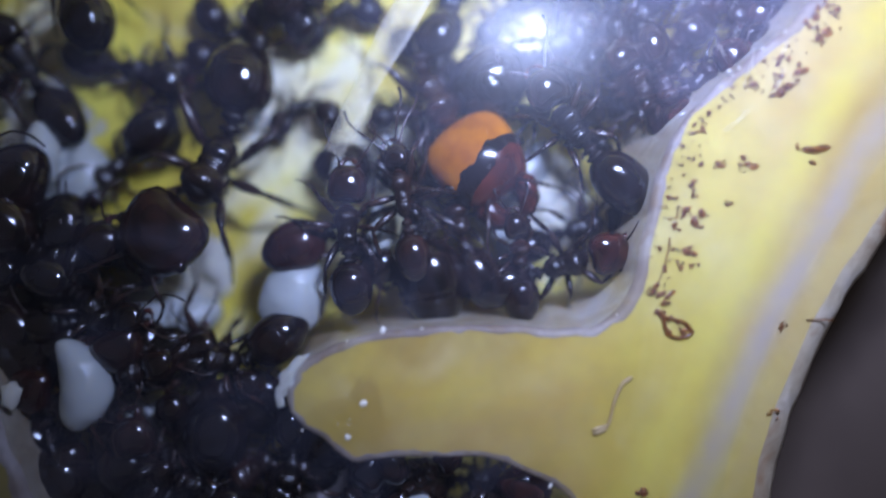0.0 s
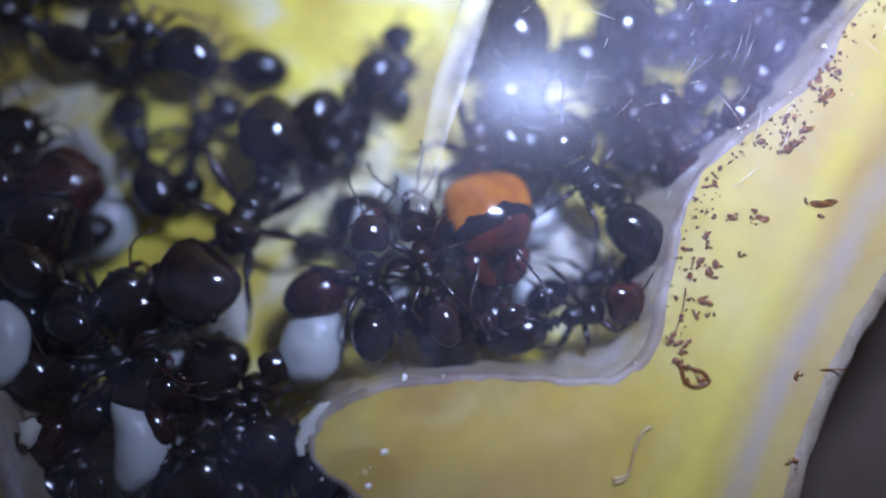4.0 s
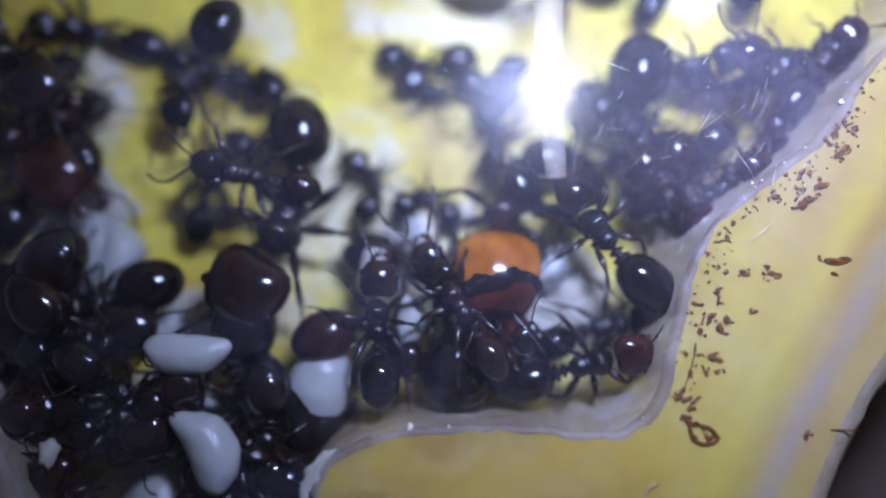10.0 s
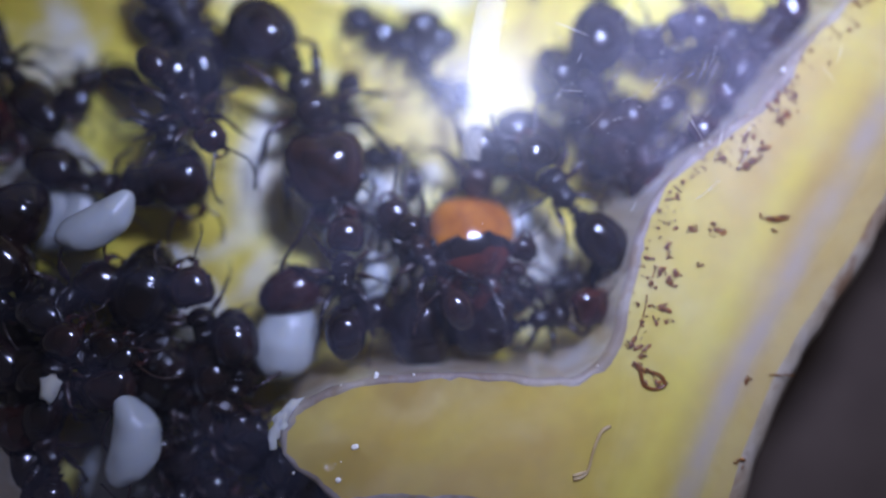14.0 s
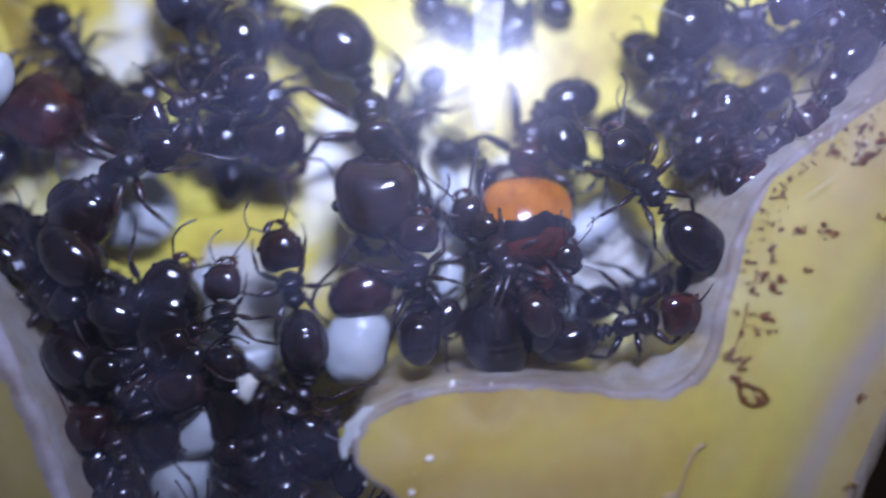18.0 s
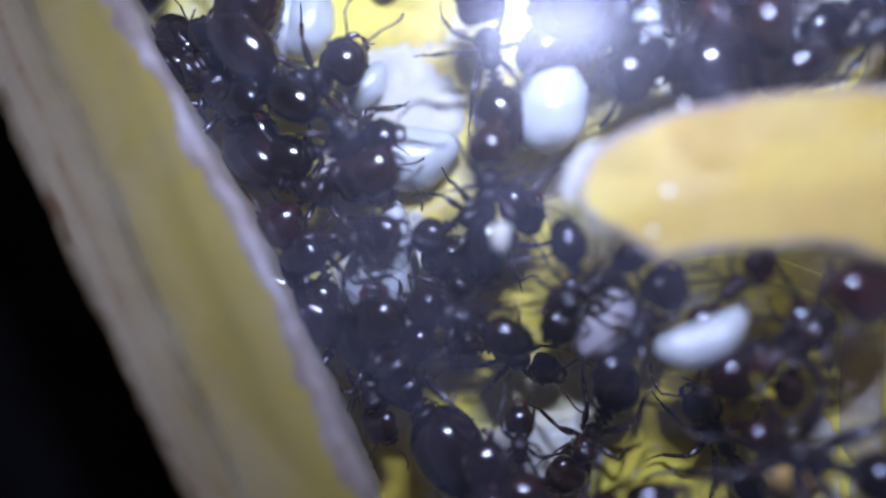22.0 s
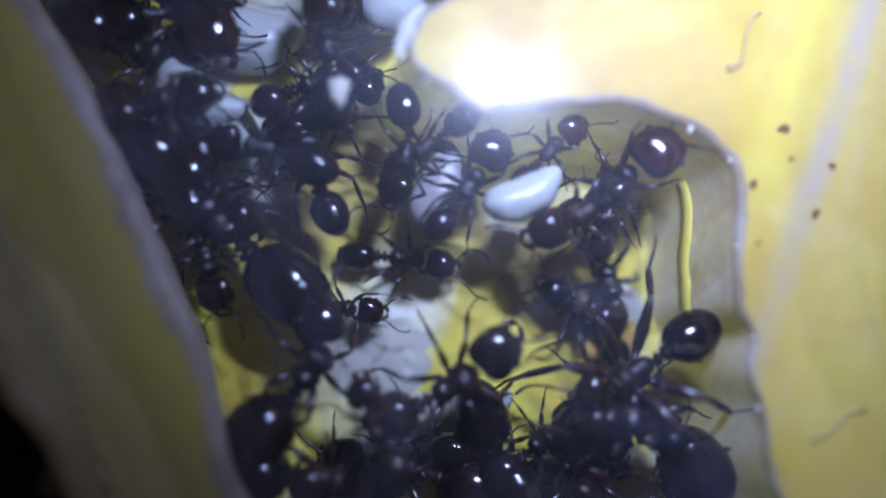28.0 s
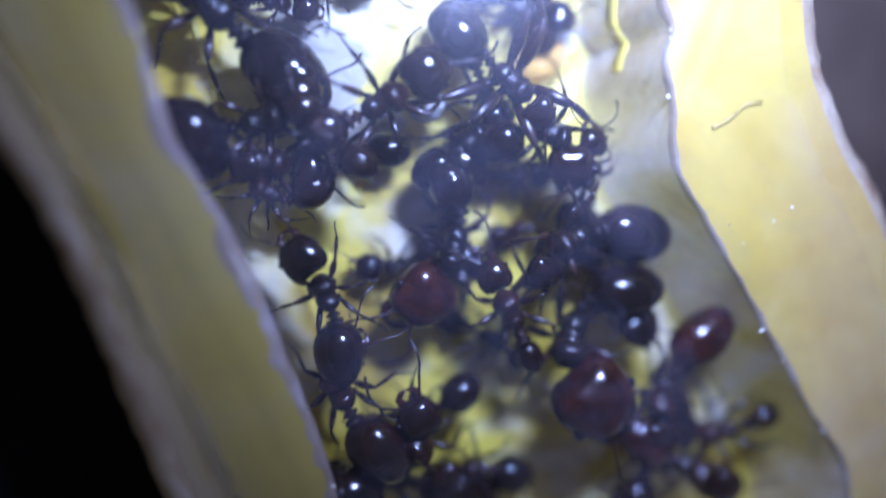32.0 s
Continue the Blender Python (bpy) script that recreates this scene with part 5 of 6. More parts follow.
ant("black worker ant in the dense crowd by the wall", (1.60, 1.48), (1.88, 1.27), 1.68, ('black', 'black', 'black'), -4, 4, [(20, -16.75, -1.21, -2.20, -44)])
ant("glossy black worker ant reaching over the brood", (1.32, 1.22), (1.73, 1.32), 1.12, ('brown', 'black', 'black'), -0, 0, [(0, -11.11, -5.03, -1.60, 16), (18.5, -12.80, -2.96, -1.60, 25), (20, -12.39, -6.69, -1.60, 12), (21.5, -12.07, -6.45, -1.60, 10), (23, -13.11, -6.48, -1.60, 13), (32, -13.11, -6.48, -1.60, 13)])
ant("black worker ant in the dense crowd by the wall", (1.56, 1.45), (1.90, 1.45), 1.25, ('black', 'black', 'black'), 10, -10, [(20, -16.18, 0.43, -2.40, 143)])
ant("black worker ant in the dense crowd by the wall", (1.60, 1.48), (2.18, 1.67), 1.27, ('black', 'black', 'black'), -25, 25, [(0, -15.98, -2.26, -2.40, 178), (3.5, -15.98, -2.26, -2.40, 178), (5.5, -25.00, 8.00, -2.40, 238), (32, -25.00, 8.00, -2.40, 238)])
ant("black worker ant in the dense crowd by the wall", (1.38, 1.27), (1.80, 1.38), 1.15, ('black', 'black', 'black'), -4, 4, [(0, -14.33, -0.79, -2.70, -167), (3.5, -14.33, -0.79, -2.70, -167), (5.5, -24.50, 11.50, -2.70, -107), (32, -24.50, 11.50, -2.70, -107)])
ant("black worker ant in the dense crowd beside the resin tongue", (1.47, 1.36), (1.96, 1.59), 1.20, ('black', 'black', 'black'), 35, -27, [(18.5, -7.38, -6.80, -2.60, 27)])
ant("black worker ant in the dense crowd over the white brood", (1.50, 1.39), (1.89, 1.45), 1.21, ('black', 'black', 'black'), 16, -23, [(0, -12.31, -5.95, -2.30, 105), (3.5, -12.31, -5.95, -2.30, 105), (5.5, -26.00, 10.00, -2.30, 165), (32, -26.00, 10.00, -2.30, 165)])
ant("black worker ant in the dense crowd with a large gaster", (2.08, 1.92), (3.59, 2.74), 2.00, ('black', 'black', 'black'), -45, 36, [(0, -15.92, -1.15, -2.50, 79), (3.5, -15.92, -1.15, -2.50, 79), (5.5, -27.00, 13.00, -2.50, 139), (32, -27.00, 13.00, -2.50, 139)])
ant("black worker ant in the dense crowd beside the resin tongue", (1.72, 1.59), (2.76, 2.11), 1.54, ('black', 'black', 'black'), 36, -5, [(0, -8.69, -4.75, -2.60, 140), (17.5, -8.69, -4.75, -2.60, 140), (19.05, -8.69, -4.75, -2.60, 140), (19.5, -8.39, 2.38, -2.60, 181), (19.95, -8.10, 9.50, -2.60, 222), (32, -8.10, 9.50, -2.60, 222)])
ant("black worker ant in the dense crowd by the wall", (1.72, 1.59), (3.12, 2.25), 1.74, ('black', 'black', 'black'), 2, -1, [(0, -13.11, -9.40, -2.60, -33)])
ant("black worker ant in the dense crowd by the tongue tip", (1.70, 1.57), (3.56, 2.56), 1.98, ('brown', 'brown', 'black'), 21, -9, [(0, -6.81, -8.79, -2.30, -153), (16, -6.81, -8.79, -2.30, -153), (20, -6.25, -19.12, -3.40, -200), (28.5, -6.25, -19.12, -3.40, -200), (30, -7.34, -25.41, -3.20, -200), (32, -5.17, -31.54, -3.20, -200)])
ant("black worker ant in the dense crowd under the resin tongue", (1.72, 1.59), (2.64, 1.90), 1.47, ('black', 'black', 'black'), 22, -19, [(0, -2.38, -9.65, -2.60, -11), (16, -2.38, -9.65, -2.60, -11), (20, -2.30, -20.03, -3.40, -60), (28.5, -2.30, -20.03, -3.40, -60), (30, -1.89, -20.58, -3.60, -90), (32, -1.88, -21.86, -3.60, -90)])
ant("dark brown ant under the resin edge", (1.70, 1.58), (2.86, 1.80), 1.59, ('brown', 'brown', 'brown'), -10, 5, [(0, 1.93, -9.23, -2.40, -3), (16, 1.93, -9.23, -2.40, -3), (20, 0.33, -20.04, -2.60, 60), (28.5, 0.33, -20.04, -2.60, 60), (30, 1.98, -25.45, -2.40, 60), (32, 6.02, -31.47, -2.40, 60)])
ant("black worker ant in the dense crowd by the wall", (1.60, 1.48), (2.35, 1.80), 1.31, ('black', 'black', 'black'), -24, 15, [(0, -15.16, -2.26, -2.60, 154), (3.5, -15.16, -2.26, -2.60, 154), (5.5, -28.00, 9.00, -2.60, 214), (32, -28.00, 9.00, -2.60, 214)])
ant("dark worker ant in the dense crowd along the pale wall", (1.38, 1.30), (2.00, 1.45), 1.30, ('black', 'black', 'black'), 0, 0, [(9, 6.84, 8.33, -3.20, -35)])
ant("dark worker ant in the dense crowd along the pale wall", (1.38, 1.30), (1.90, 1.40), 1.25, ('brown', 'brown', 'brown'), 20, -20, [(9, 8.54, 6.71, -2.60, -126)])
ant("dark worker ant in the dense crowd along the pale wall", (1.43, 1.35), (2.00, 1.40), 1.30, ('brown', 'brown', 'brown'), 0, 0, [(0, 10.35, 9.02, -3.00, -20), (3.5, 10.35, 9.02, -3.00, -20), (4.5, 11.21, 12.62, -3.00, 25), (5.5, 12.06, 16.23, -3.00, 70), (32, 12.06, 16.23, -3.00, 70)])
ant("dark worker ant in the dense crowd along the pale wall", (1.38, 1.30), (2.10, 1.45), 1.30, ('red', 'brown', 'brown'), 0, 25, [(9, 12.93, 9.38, -2.20, -131)])
ant("dark worker ant in the dense crowd along the pale wall", (1.38, 1.30), (2.00, 1.40), 1.30, ('brown', 'brown', 'brown'), 0, 0, [(0, 10.45, 10.98, -2.60, -143), (3.5, 10.45, 10.98, -2.60, -143), (4.17, 11.18, 13.42, -2.60, -72), (4.83, 11.91, 15.85, -2.60, -1), (5.5, 12.64, 18.29, -2.60, 70), (32, 12.64, 18.29, -2.60, 70)])
ant("dark worker ant in the dense crowd along the pale wall", (1.27, 1.20), (1.80, 1.30), 1.20, ('black', 'black', 'black'), -25, 0, [(9, 8.02, 5.79, -3.40, -132)])
ant("dark worker ant in the dense crowd along the pale wall", (1.27, 1.20), (1.90, 1.30), 1.20, ('black', 'black', 'black'), 0, 0, [(0, 6.96, 7.85, -3.80, -137), (3.5, 6.96, 7.85, -3.80, -137), (4.17, 7.36, 10.45, -3.80, -68), (4.83, 7.76, 13.05, -3.80, 1), (5.5, 8.16, 15.65, -3.80, 70), (32, 8.16, 15.65, -3.80, 70)])
ant("dark worker ant in the dense crowd along the pale wall", (1.22, 1.15), (1.70, 1.20), 1.15, ('red', 'brown', 'brown'), 30, 0, [(9, 8.28, 5.36, -1.60, -75)])
ant("dark worker ant in the dense crowd along the pale wall", (1.27, 1.20), (1.70, 1.20), 1.20, ('brown', 'brown', 'brown'), 0, 30, [(9, 10.67, 6.68, -2.00, 37)])
ant("dark worker ant in the dense crowd along the pale wall", (1.38, 1.30), (2.00, 1.40), 1.30, ('black', 'black', 'black'), 0, 0, [(0, 9.30, 11.06, -3.60, 147), (3.5, 9.30, 11.06, -3.60, 147), (4.5, 11.18, 15.36, -3.60, 108), (5.5, 13.05, 19.66, -3.60, 70), (32, 13.05, 19.66, -3.60, 70)])
ant("dark worker ant in the dense crowd along the pale wall", (1.38, 1.30), (2.00, 1.45), 1.30, ('brown', 'brown', 'brown'), 0, 0, [(0, 13.03, 11.85, -3.00, 48), (3.5, 13.03, 11.85, -3.00, 48), (5.5, 16.33, 19.29, -3.00, 70), (32, 16.33, 19.29, -3.00, 70)])
ant("dark worker ant in the dense crowd along the pale wall", (1.38, 1.30), (2.10, 1.50), 1.30, ('black', 'black', 'black'), 0, 0, [(0, 5.63, 12.29, -3.80, -130), (3.5, 5.63, 12.29, -3.80, -130), (4.17, 6.50, 14.81, -3.80, -63), (4.83, 7.37, 17.32, -3.80, 3), (5.5, 8.24, 19.84, -3.80, 70), (32, 8.24, 19.84, -3.80, 70)])
ant("dark worker ant in the dense crowd along the pale wall", (1.33, 1.25), (1.90, 1.30), 1.25, ('red', 'brown', 'brown'), -20, 0, [(9, 13.36, 10.89, -1.50, 57)])
ant("dark worker ant crossing the yellow floor", (1.45, 1.35), (2.20, 1.65), 1.40, ('black', 'black', 'black'), 10, -8, [(0, -4.88, 9.51, -3.50, -118), (2.4, -4.38, 4.51, -3.50, -118), (3.5, -4.38, 4.51, -3.50, -118), (5.5, -6.00, 19.00, -3.50, -158), (32, -6.00, 19.00, -3.50, -158)])
ant("dark worker ant crossing the yellow floor", (1.45, 1.35), (2.20, 1.65), 1.40, ('black', 'black', 'black'), 10, -8, [(0, -7.05, 7.22, -3.40, -116), (2.4, -6.55, 2.22, -3.40, -116), (3.5, -6.55, 2.22, -3.40, -116), (5.5, -9.00, 20.00, -3.40, -156), (32, -9.00, 20.00, -3.40, -156)])


# ---- larvae, brood and debris ----
def larva_mesh(skin_, bend, blunt=(2.5, 3.0)):
    """A plump bent grub, round behind, drawn out and hooked towards its head, with shallow rings and soft folds."""
    prof = []
    for x in np.linspace(0.499, -0.499, 60):
        r = 0.345 * max(0.0, 1 - abs(2 * x) ** blunt[x > 0]) ** 0.5 * (1 - 0.24 * x)
        prof.append((x, max(0.012, r * (1 + 0.002 * math.cos(x * 62)))))
    bm = lathe(prof, 30, 0.95)
    for v in bm.verts:
        x = v.co.x
        v.co.y += bend * (x * x + 0.9 * max(0.0, x - 0.15) ** 2) - 0.1 * bend
        v.co += v.co.normalized() * 0.020 * noise.noise(v.co * 4.0)
    return mesh_of("larva", pitted(bm, 0.005, 4), skin_)


LARVA_MESHES, GREY_MESH = [larva_mesh(LARVA, 0.5), larva_mesh(LARVA, 0.75), larva_mesh(LARVA, 0.15, (2.0, 2.1))], larva_mesh(GREY_LARVA, 0.4)


def larva(length, width, rows, grey=False, bent=0):
    ob = tagged(new("larva", GREY_MESH if grey else LARVA_MESHES[bent]), "plump %s ant larva lying among the ants" % ("dull grey" if grey else "shiny white"), "larva", "ant larvae")
    ob.scale = (length * MM, width * MM / 0.7, width * MM / 0.7)
    t, x, y, z, a = rows[0]
    ob.rotation_mode = "QUATERNION"
    ob.location, ob.rotation_quaternion = (x * MM, y * MM, z * MM), pose(0, 0, 0, 0, 0, a).to_quaternion()
    if len(rows) > 1:
        MOVES.append((ob, [(q[0], at(q[1], q[2], q[3], 0, 0, q[4])) for q in rows]))
    return ob


larva(3.36, 1.73, [(0, -12.73, -5.40, -1.40, 95), (3, -12.27, -5.62, -1.40, 86), (6, -9.48, -6.11, -1.40, 126), (9, -9.16, -4.42, -1.40, 120), (11, -9.09, -4.73, -1.40, 120), (13, -9.92, -5.45, -1.40, 94), (16.5, -11.56, -7.06, -1.80, 81), (18.5, -10.71, -4.96, -2.80, 73), (22, -11.50, -6.70, -3.00, 56), (24, -11.78, -6.11, -2.60, -34), (28, -12.22, -5.91, -2.60, -39), (32, -12.22, -5.91, -2.60, -39)], bent=1)
larva(3.11, 1.45, [(0, -15.26, 2.66, -2.80, 70), (3, -16.45, 0.27, -1.10, 61), (5.5, -11.18, -4.91, -1.10, 121), (6, -8.97, -3.32, -1.10, 1), (9, -10.14, -1.02, -1.10, -6), (11, -9.68, -1.34, -1.10, 5), (12, -10.03, -2.48, -1.10, -8), (13, -11.38, 0.39, -1.10, 24), (16.5, -14.64, 3.57, -1.10, 41), (17.5, -18.11, 6.33, -1.10, 42), (18.5, -19.31, 5.97, -1.10, 43), (20, -19.43, 6.62, -1.10, 39), (32, -19.43, 6.62, -1.10, 39)])
larva(3.35, 2.45, [(9, -5.40, -2.25, -2.60, 72)], bent=2)
larva(1.96, 1.20, [(9, -3.63, 2.01, -2.80, 82)])
larva(1.94, 1.08, [(9, -2.12, 0.26, -2.60, 82)])
larva(2.61, 1.52, [(9, 3.55, 2.68, -3.70, 42)])
larva(2.66, 1.33, [(9, 2.92, -0.63, -3.80, 102)])
larva(2.09, 0.81, [(9, -2.14, 3.75, -4.40, 102)])
larva(3.44, 2.18, [(18.5, -15.08, 2.45, -4.30, 83)])
larva(2.29, 1.38, [(18.5, -12.24, -0.50, -4.30, 23)])
larva(2.90, 1.39, [(28, -1.44, -10.20, -1.20, 20)])
larva(3.28, 1.89, [(28, -4.09, -9.47, -2.90, 66)], True)
larva(1.52, 1.02, [(28, -2.67, -17.33, -3.40, 6)])
larva(3.40, 2.60, [(20, -11.75, -7.50, -3.60, 59)], bent=2)
larva(3.80, 2.46, [(20, -10.62, -3.25, -4.20, -11)])
larva(3.13, 2.01, [(20, -14.25, 2.29, -4.20, 79)])


def lump(name, x, y, z, sx, sy, sz, turn, mat, label, category, group, seed, rough=0.35):
    """An uneven little clod."""
    bm = bmesh.new()
    bmesh.ops.create_icosphere(bm, subdivisions=2, radius=0.5)
    for v in bm.verts:
        v.co *= 1 + rough * noise.noise(v.co * 3.1 + Vector((seed * 3.7, seed, 0)))
    ob = tagged(new(name, mesh_of(name, bm, mat)), label, category, group)
    ob.location, ob.rotation_euler, ob.scale = (x * MM, y * MM, z * MM), (0, 0, radians(turn)), (sx * MM, sy * MM, sz * MM)
    return ob


def crumb(x, y, sx, sy, turn, seed):
    """A ragged clump of rust-brown bits."""
    rnd = random.Random(seed)
    bm = bmesh.new()
    for k in range(rnd.choice((3, 4, 5))):
        r = rnd.uniform(0.12, 0.30)
        got = bmesh.ops.create_icosphere(bm, subdivisions=1, radius=r)["verts"]
        o = Vector((rnd.uniform(-0.34, 0.34), rnd.uniform(-0.3, 0.3), rnd.uniform(-0.1, 0.1)))
        for v in got:
            v.co = v.co * (1 + 0.5 * noise.noise(v.co * 9 + o * 20)) + o
    ob = tagged(new("crumb", mesh_of("crumb", bm, CRUMB)), "tiny rust-brown crumb stuck on the yellow resin", "crumb", "crumbs along the rim")
    ob.location, ob.rotation_euler, ob.scale = (x * MM, y * MM, 0.05 * MM), (0, 0, radians(turn)), (sx * 1.18 * MM, sy * 1.18 * MM, 0.2 * MM)
    return ob


def fibre(points, r, mat, label):
    pts = smooth_loop(points, 0.12, 0.03, 2.0, closed=False)
    bm = tube([(x * MM, y * MM, 0.05 * MM) for x, y in pts], [r * MM * (0.7 + 0.6 * abs(noise.noise(Vector((i * 0.7, 0, 0))))) for i in range(len(pts))], 6)
    return tagged(new("fibre", mesh_of("fibre", bm, mat)), label, "fibre")
def mat(x, y, z, sx, sy, sz, turn, mat_, label, category, group, seed):
    """A low ragged mat of eggs and threads lying on the floor."""
    bm = bmesh.new()
    bmesh.ops.create_grid(bm, x_segments=44, y_segments=44, size=0.62)
    for v in bm.verts:
        p = Vector((v.co.x * 3, v.co.y * 3, seed * 3.7))
        h = 1 - (v.co.length / 0.5) ** 2 + 0.9 * noise.noise(p) + 0.35 * noise.noise(p * 3)
        v.co.z = 0.8 * h if h < 0 else 0.5 * min(1.0, max(0.0, h)) + 0.08 * noise.noise(p * 6) * max(0.0, min(1.0, h * 2))
    ob = tagged(new("brood_heap", mesh_of("brood_heap", bm, mat_)), label, category, group)
    ob.location, ob.rotation_euler, ob.scale = (x * MM, y * MM, (-DEPTH - 0.03) * MM), (0, 0, radians(turn)), (sx * 1.25 * MM, sy * 1.25 * MM, sz * 1.6 * MM)
    return ob


crumb(12.67, 3.08, 1.11, 0.46, 0, 0)
crumb(12.18, 3.10, 0.25, 0.16, 132, 400)
crumb(13.15, 3.15, 0.23, 0.23, 2, 401)
crumb(12.73, 2.60, 0.37, 0.25, 163, 402)
crumb(10.54, 2.53, 0.65, 0.34, -10, 1)
crumb(10.40, 2.26, 0.13, 0.09, 16, 405)
crumb(10.25, 2.44, 0.27, 0.20, 110, 406)
crumb(10.31, 2.73, 0.21, 0.16, 163, 407)
crumb(8.78, 0.70, 0.50, 0.69, 20, 2)
crumb(8.94, 0.37, 0.15, 0.09, 156, 410)
crumb(8.95, 0.38, 0.26, 0.19, 163, 411)
crumb(9.14, 0.78, 0.16, 0.10, 16, 412)
crumb(8.61, -0.60, 0.69, 0.38, -20, 3)
crumb(8.80, -0.87, 0.22, 0.16, 150, 415)
crumb(8.66, -0.93, 0.25, 0.18, 140, 416)
crumb(8.58, -0.27, 0.21, 0.14, 35, 417)
crumb(8.85, 2.52, 0.42, 0.42, 0, 4)
crumb(8.62, 2.64, 0.15, 0.09, 64, 420)
crumb(8.87, 2.78, 0.13, 0.08, 52, 421)
crumb(8.66, 2.70, 0.15, 0.08, 102, 422)
crumb(8.63, 1.85, 0.31, 0.27, 0, 5)
crumb(8.78, 1.95, 0.15, 0.11, 55, 425)
crumb(8.60, 1.67, 0.12, 0.08, 174, 426)
crumb(8.77, 1.96, 0.14, 0.07, 31, 427)
crumb(9.52, 2.49, 0.38, 0.27, 0, 6)
crumb(9.72, 2.47, 0.11, 0.10, 122, 430)
crumb(9.36, 2.37, 0.10, 0.06, 90, 431)
crumb(9.69, 2.60, 0.14, 0.12, 43, 432)
crumb(8.07, 0.57, 0.34, 0.38, 0, 7)
crumb(8.26, 0.68, 0.12, 0.08, 98, 435)
crumb(8.01, 0.35, 0.18, 0.17, 139, 436)
crumb(7.86, 0.63, 0.16, 0.11, 176, 437)
crumb(7.99, -0.35, 0.34, 0.23, 0, 8)
crumb(7.87, -0.22, 0.11, 0.08, 163, 440)
crumb(8.16, -0.39, 0.12, 0.07, 116, 441)
crumb(7.89, -0.21, 0.09, 0.06, 3, 442)
crumb(8.36, 0.89, 0.42, 0.31, 40, 9)
crumb(8.56, 0.79, 0.11, 0.10, 53, 445)
crumb(8.18, 1.03, 0.17, 0.16, 45, 446)
crumb(8.14, 0.85, 0.18, 0.10, 66, 447)
crumb(7.82, -1.89, 0.65, 0.34, 30, 10)
crumb(7.72, -1.60, 0.15, 0.10, 72, 450)
crumb(7.80, -2.20, 0.24, 0.18, 168, 451)
crumb(7.73, -2.19, 0.26, 0.24, 160, 452)
crumb(7.43, -1.74, 0.42, 0.27, 60, 11)
crumb(7.53, -1.93, 0.10, 0.10, 34, 455)
crumb(7.22, -1.73, 0.14, 0.09, 111, 456)
crumb(7.29, -1.89, 0.12, 0.08, 147, 457)
crumb(11.75, -2.97, 0.23, 0.23, 0, 12)
crumb(11.89, -2.94, 0.09, 0.08, 58, 460)
crumb(11.72, -3.10, 0.12, 0.08, 97, 461)
crumb(11.77, -2.83, 0.07, 0.07, 0, 462)
crumb(11.55, -5.93, 0.34, 0.31, 0, 13)
crumb(11.36, -5.99, 0.12, 0.06, 17, 465)
crumb(11.64, -6.11, 0.15, 0.14, 124, 466)
crumb(11.36, -5.98, 0.13, 0.08, 166, 467)
crumb(9.89, 1.19, 0.27, 0.19, 0, 14)
crumb(9.79, 1.29, 0.10, 0.08, 51, 470)
crumb(9.75, 1.23, 0.08, 0.05, 136, 471)
crumb(9.75, 1.16, 0.08, 0.07, 20, 472)
crumb(11.93, 5.21, 0.57, 0.31, 30, 15)
crumb(11.99, 5.48, 0.11, 0.07, 6, 475)
crumb(11.69, 5.09, 0.19, 0.11, 120, 476)
crumb(11.66, 5.18, 0.14, 0.09, 134, 477)
crumb(11.46, 4.92, 0.50, 0.23, 20, 16)
crumb(11.59, 5.10, 0.11, 0.07, 79, 480)
crumb(11.36, 5.12, 0.19, 0.18, 39, 481)
crumb(11.25, 4.84, 0.15, 0.11, 175, 482)
crumb(10.59, 5.20, 0.42, 0.27, 0, 17)
crumb(10.39, 5.14, 0.17, 0.15, 137, 485)
crumb(10.71, 5.02, 0.17, 0.10, 23, 486)
crumb(10.79, 5.11, 0.16, 0.08, 159, 487)
crumb(8.73, 1.47, 0.27, 0.23, 0, 18)
crumb(8.72, 1.62, 0.07, 0.05, 156, 490)
crumb(8.61, 1.37, 0.08, 0.08, 44, 491)
crumb(8.68, 1.61, 0.10, 0.09, 65, 492)
crumb(8.19, -0.93, 0.27, 0.27, 0, 19)
crumb(8.14, -0.77, 0.13, 0.09, 148, 495)
crumb(8.30, -1.06, 0.08, 0.05, 96, 496)
crumb(8.34, -0.87, 0.12, 0.10, 53, 497)
crumb(7.64, -2.66, 0.46, 0.27, -40, 20)
crumb(7.84, -2.76, 0.19, 0.15, 128, 500)
crumb(7.74, -2.46, 0.18, 0.10, 103, 501)
crumb(7.43, -2.57, 0.14, 0.10, 114, 502)
crumb(8.42, -3.23, 0.50, 0.27, 20, 21)
crumb(8.51, -3.02, 0.14, 0.13, 18, 505)
crumb(8.53, -3.03, 0.18, 0.11, 30, 506)
crumb(8.25, -3.06, 0.13, 0.12, 13, 507)
crumb(7.56, -2.58, 0.31, 0.23, 30, 22)
crumb(7.91, -3.16, 0.34, 0.23, 60, 23)
crumb(8.65, -3.19, 0.31, 0.27, 0, 24)
crumb(8.14, -2.85, 0.23, 0.17, 10, 25)
crumb(7.04, -8.67, 0.45, 0.34, 0, 26)
crumb(5.83, -10.42, 0.34, 0.41, 0, 27)
crumb(8.55, -10.00, 0.31, 0.28, 0, 28)
crumb(7.78, -11.51, 0.38, 0.24, 20, 29)
crumb(7.21, -9.69, 0.16, 0.16, 0, 30)
crumb(5.79, -12.35, 0.17, 0.14, 0, 31)
crumb(11.79, 4.92, 0.65, 0.35, 20, 32)
crumb(11.74, 5.23, 0.22, 0.18, 31, 560)
crumb(11.49, 4.96, 0.27, 0.27, 29, 561)
crumb(11.48, 4.93, 0.24, 0.19, 69, 562)
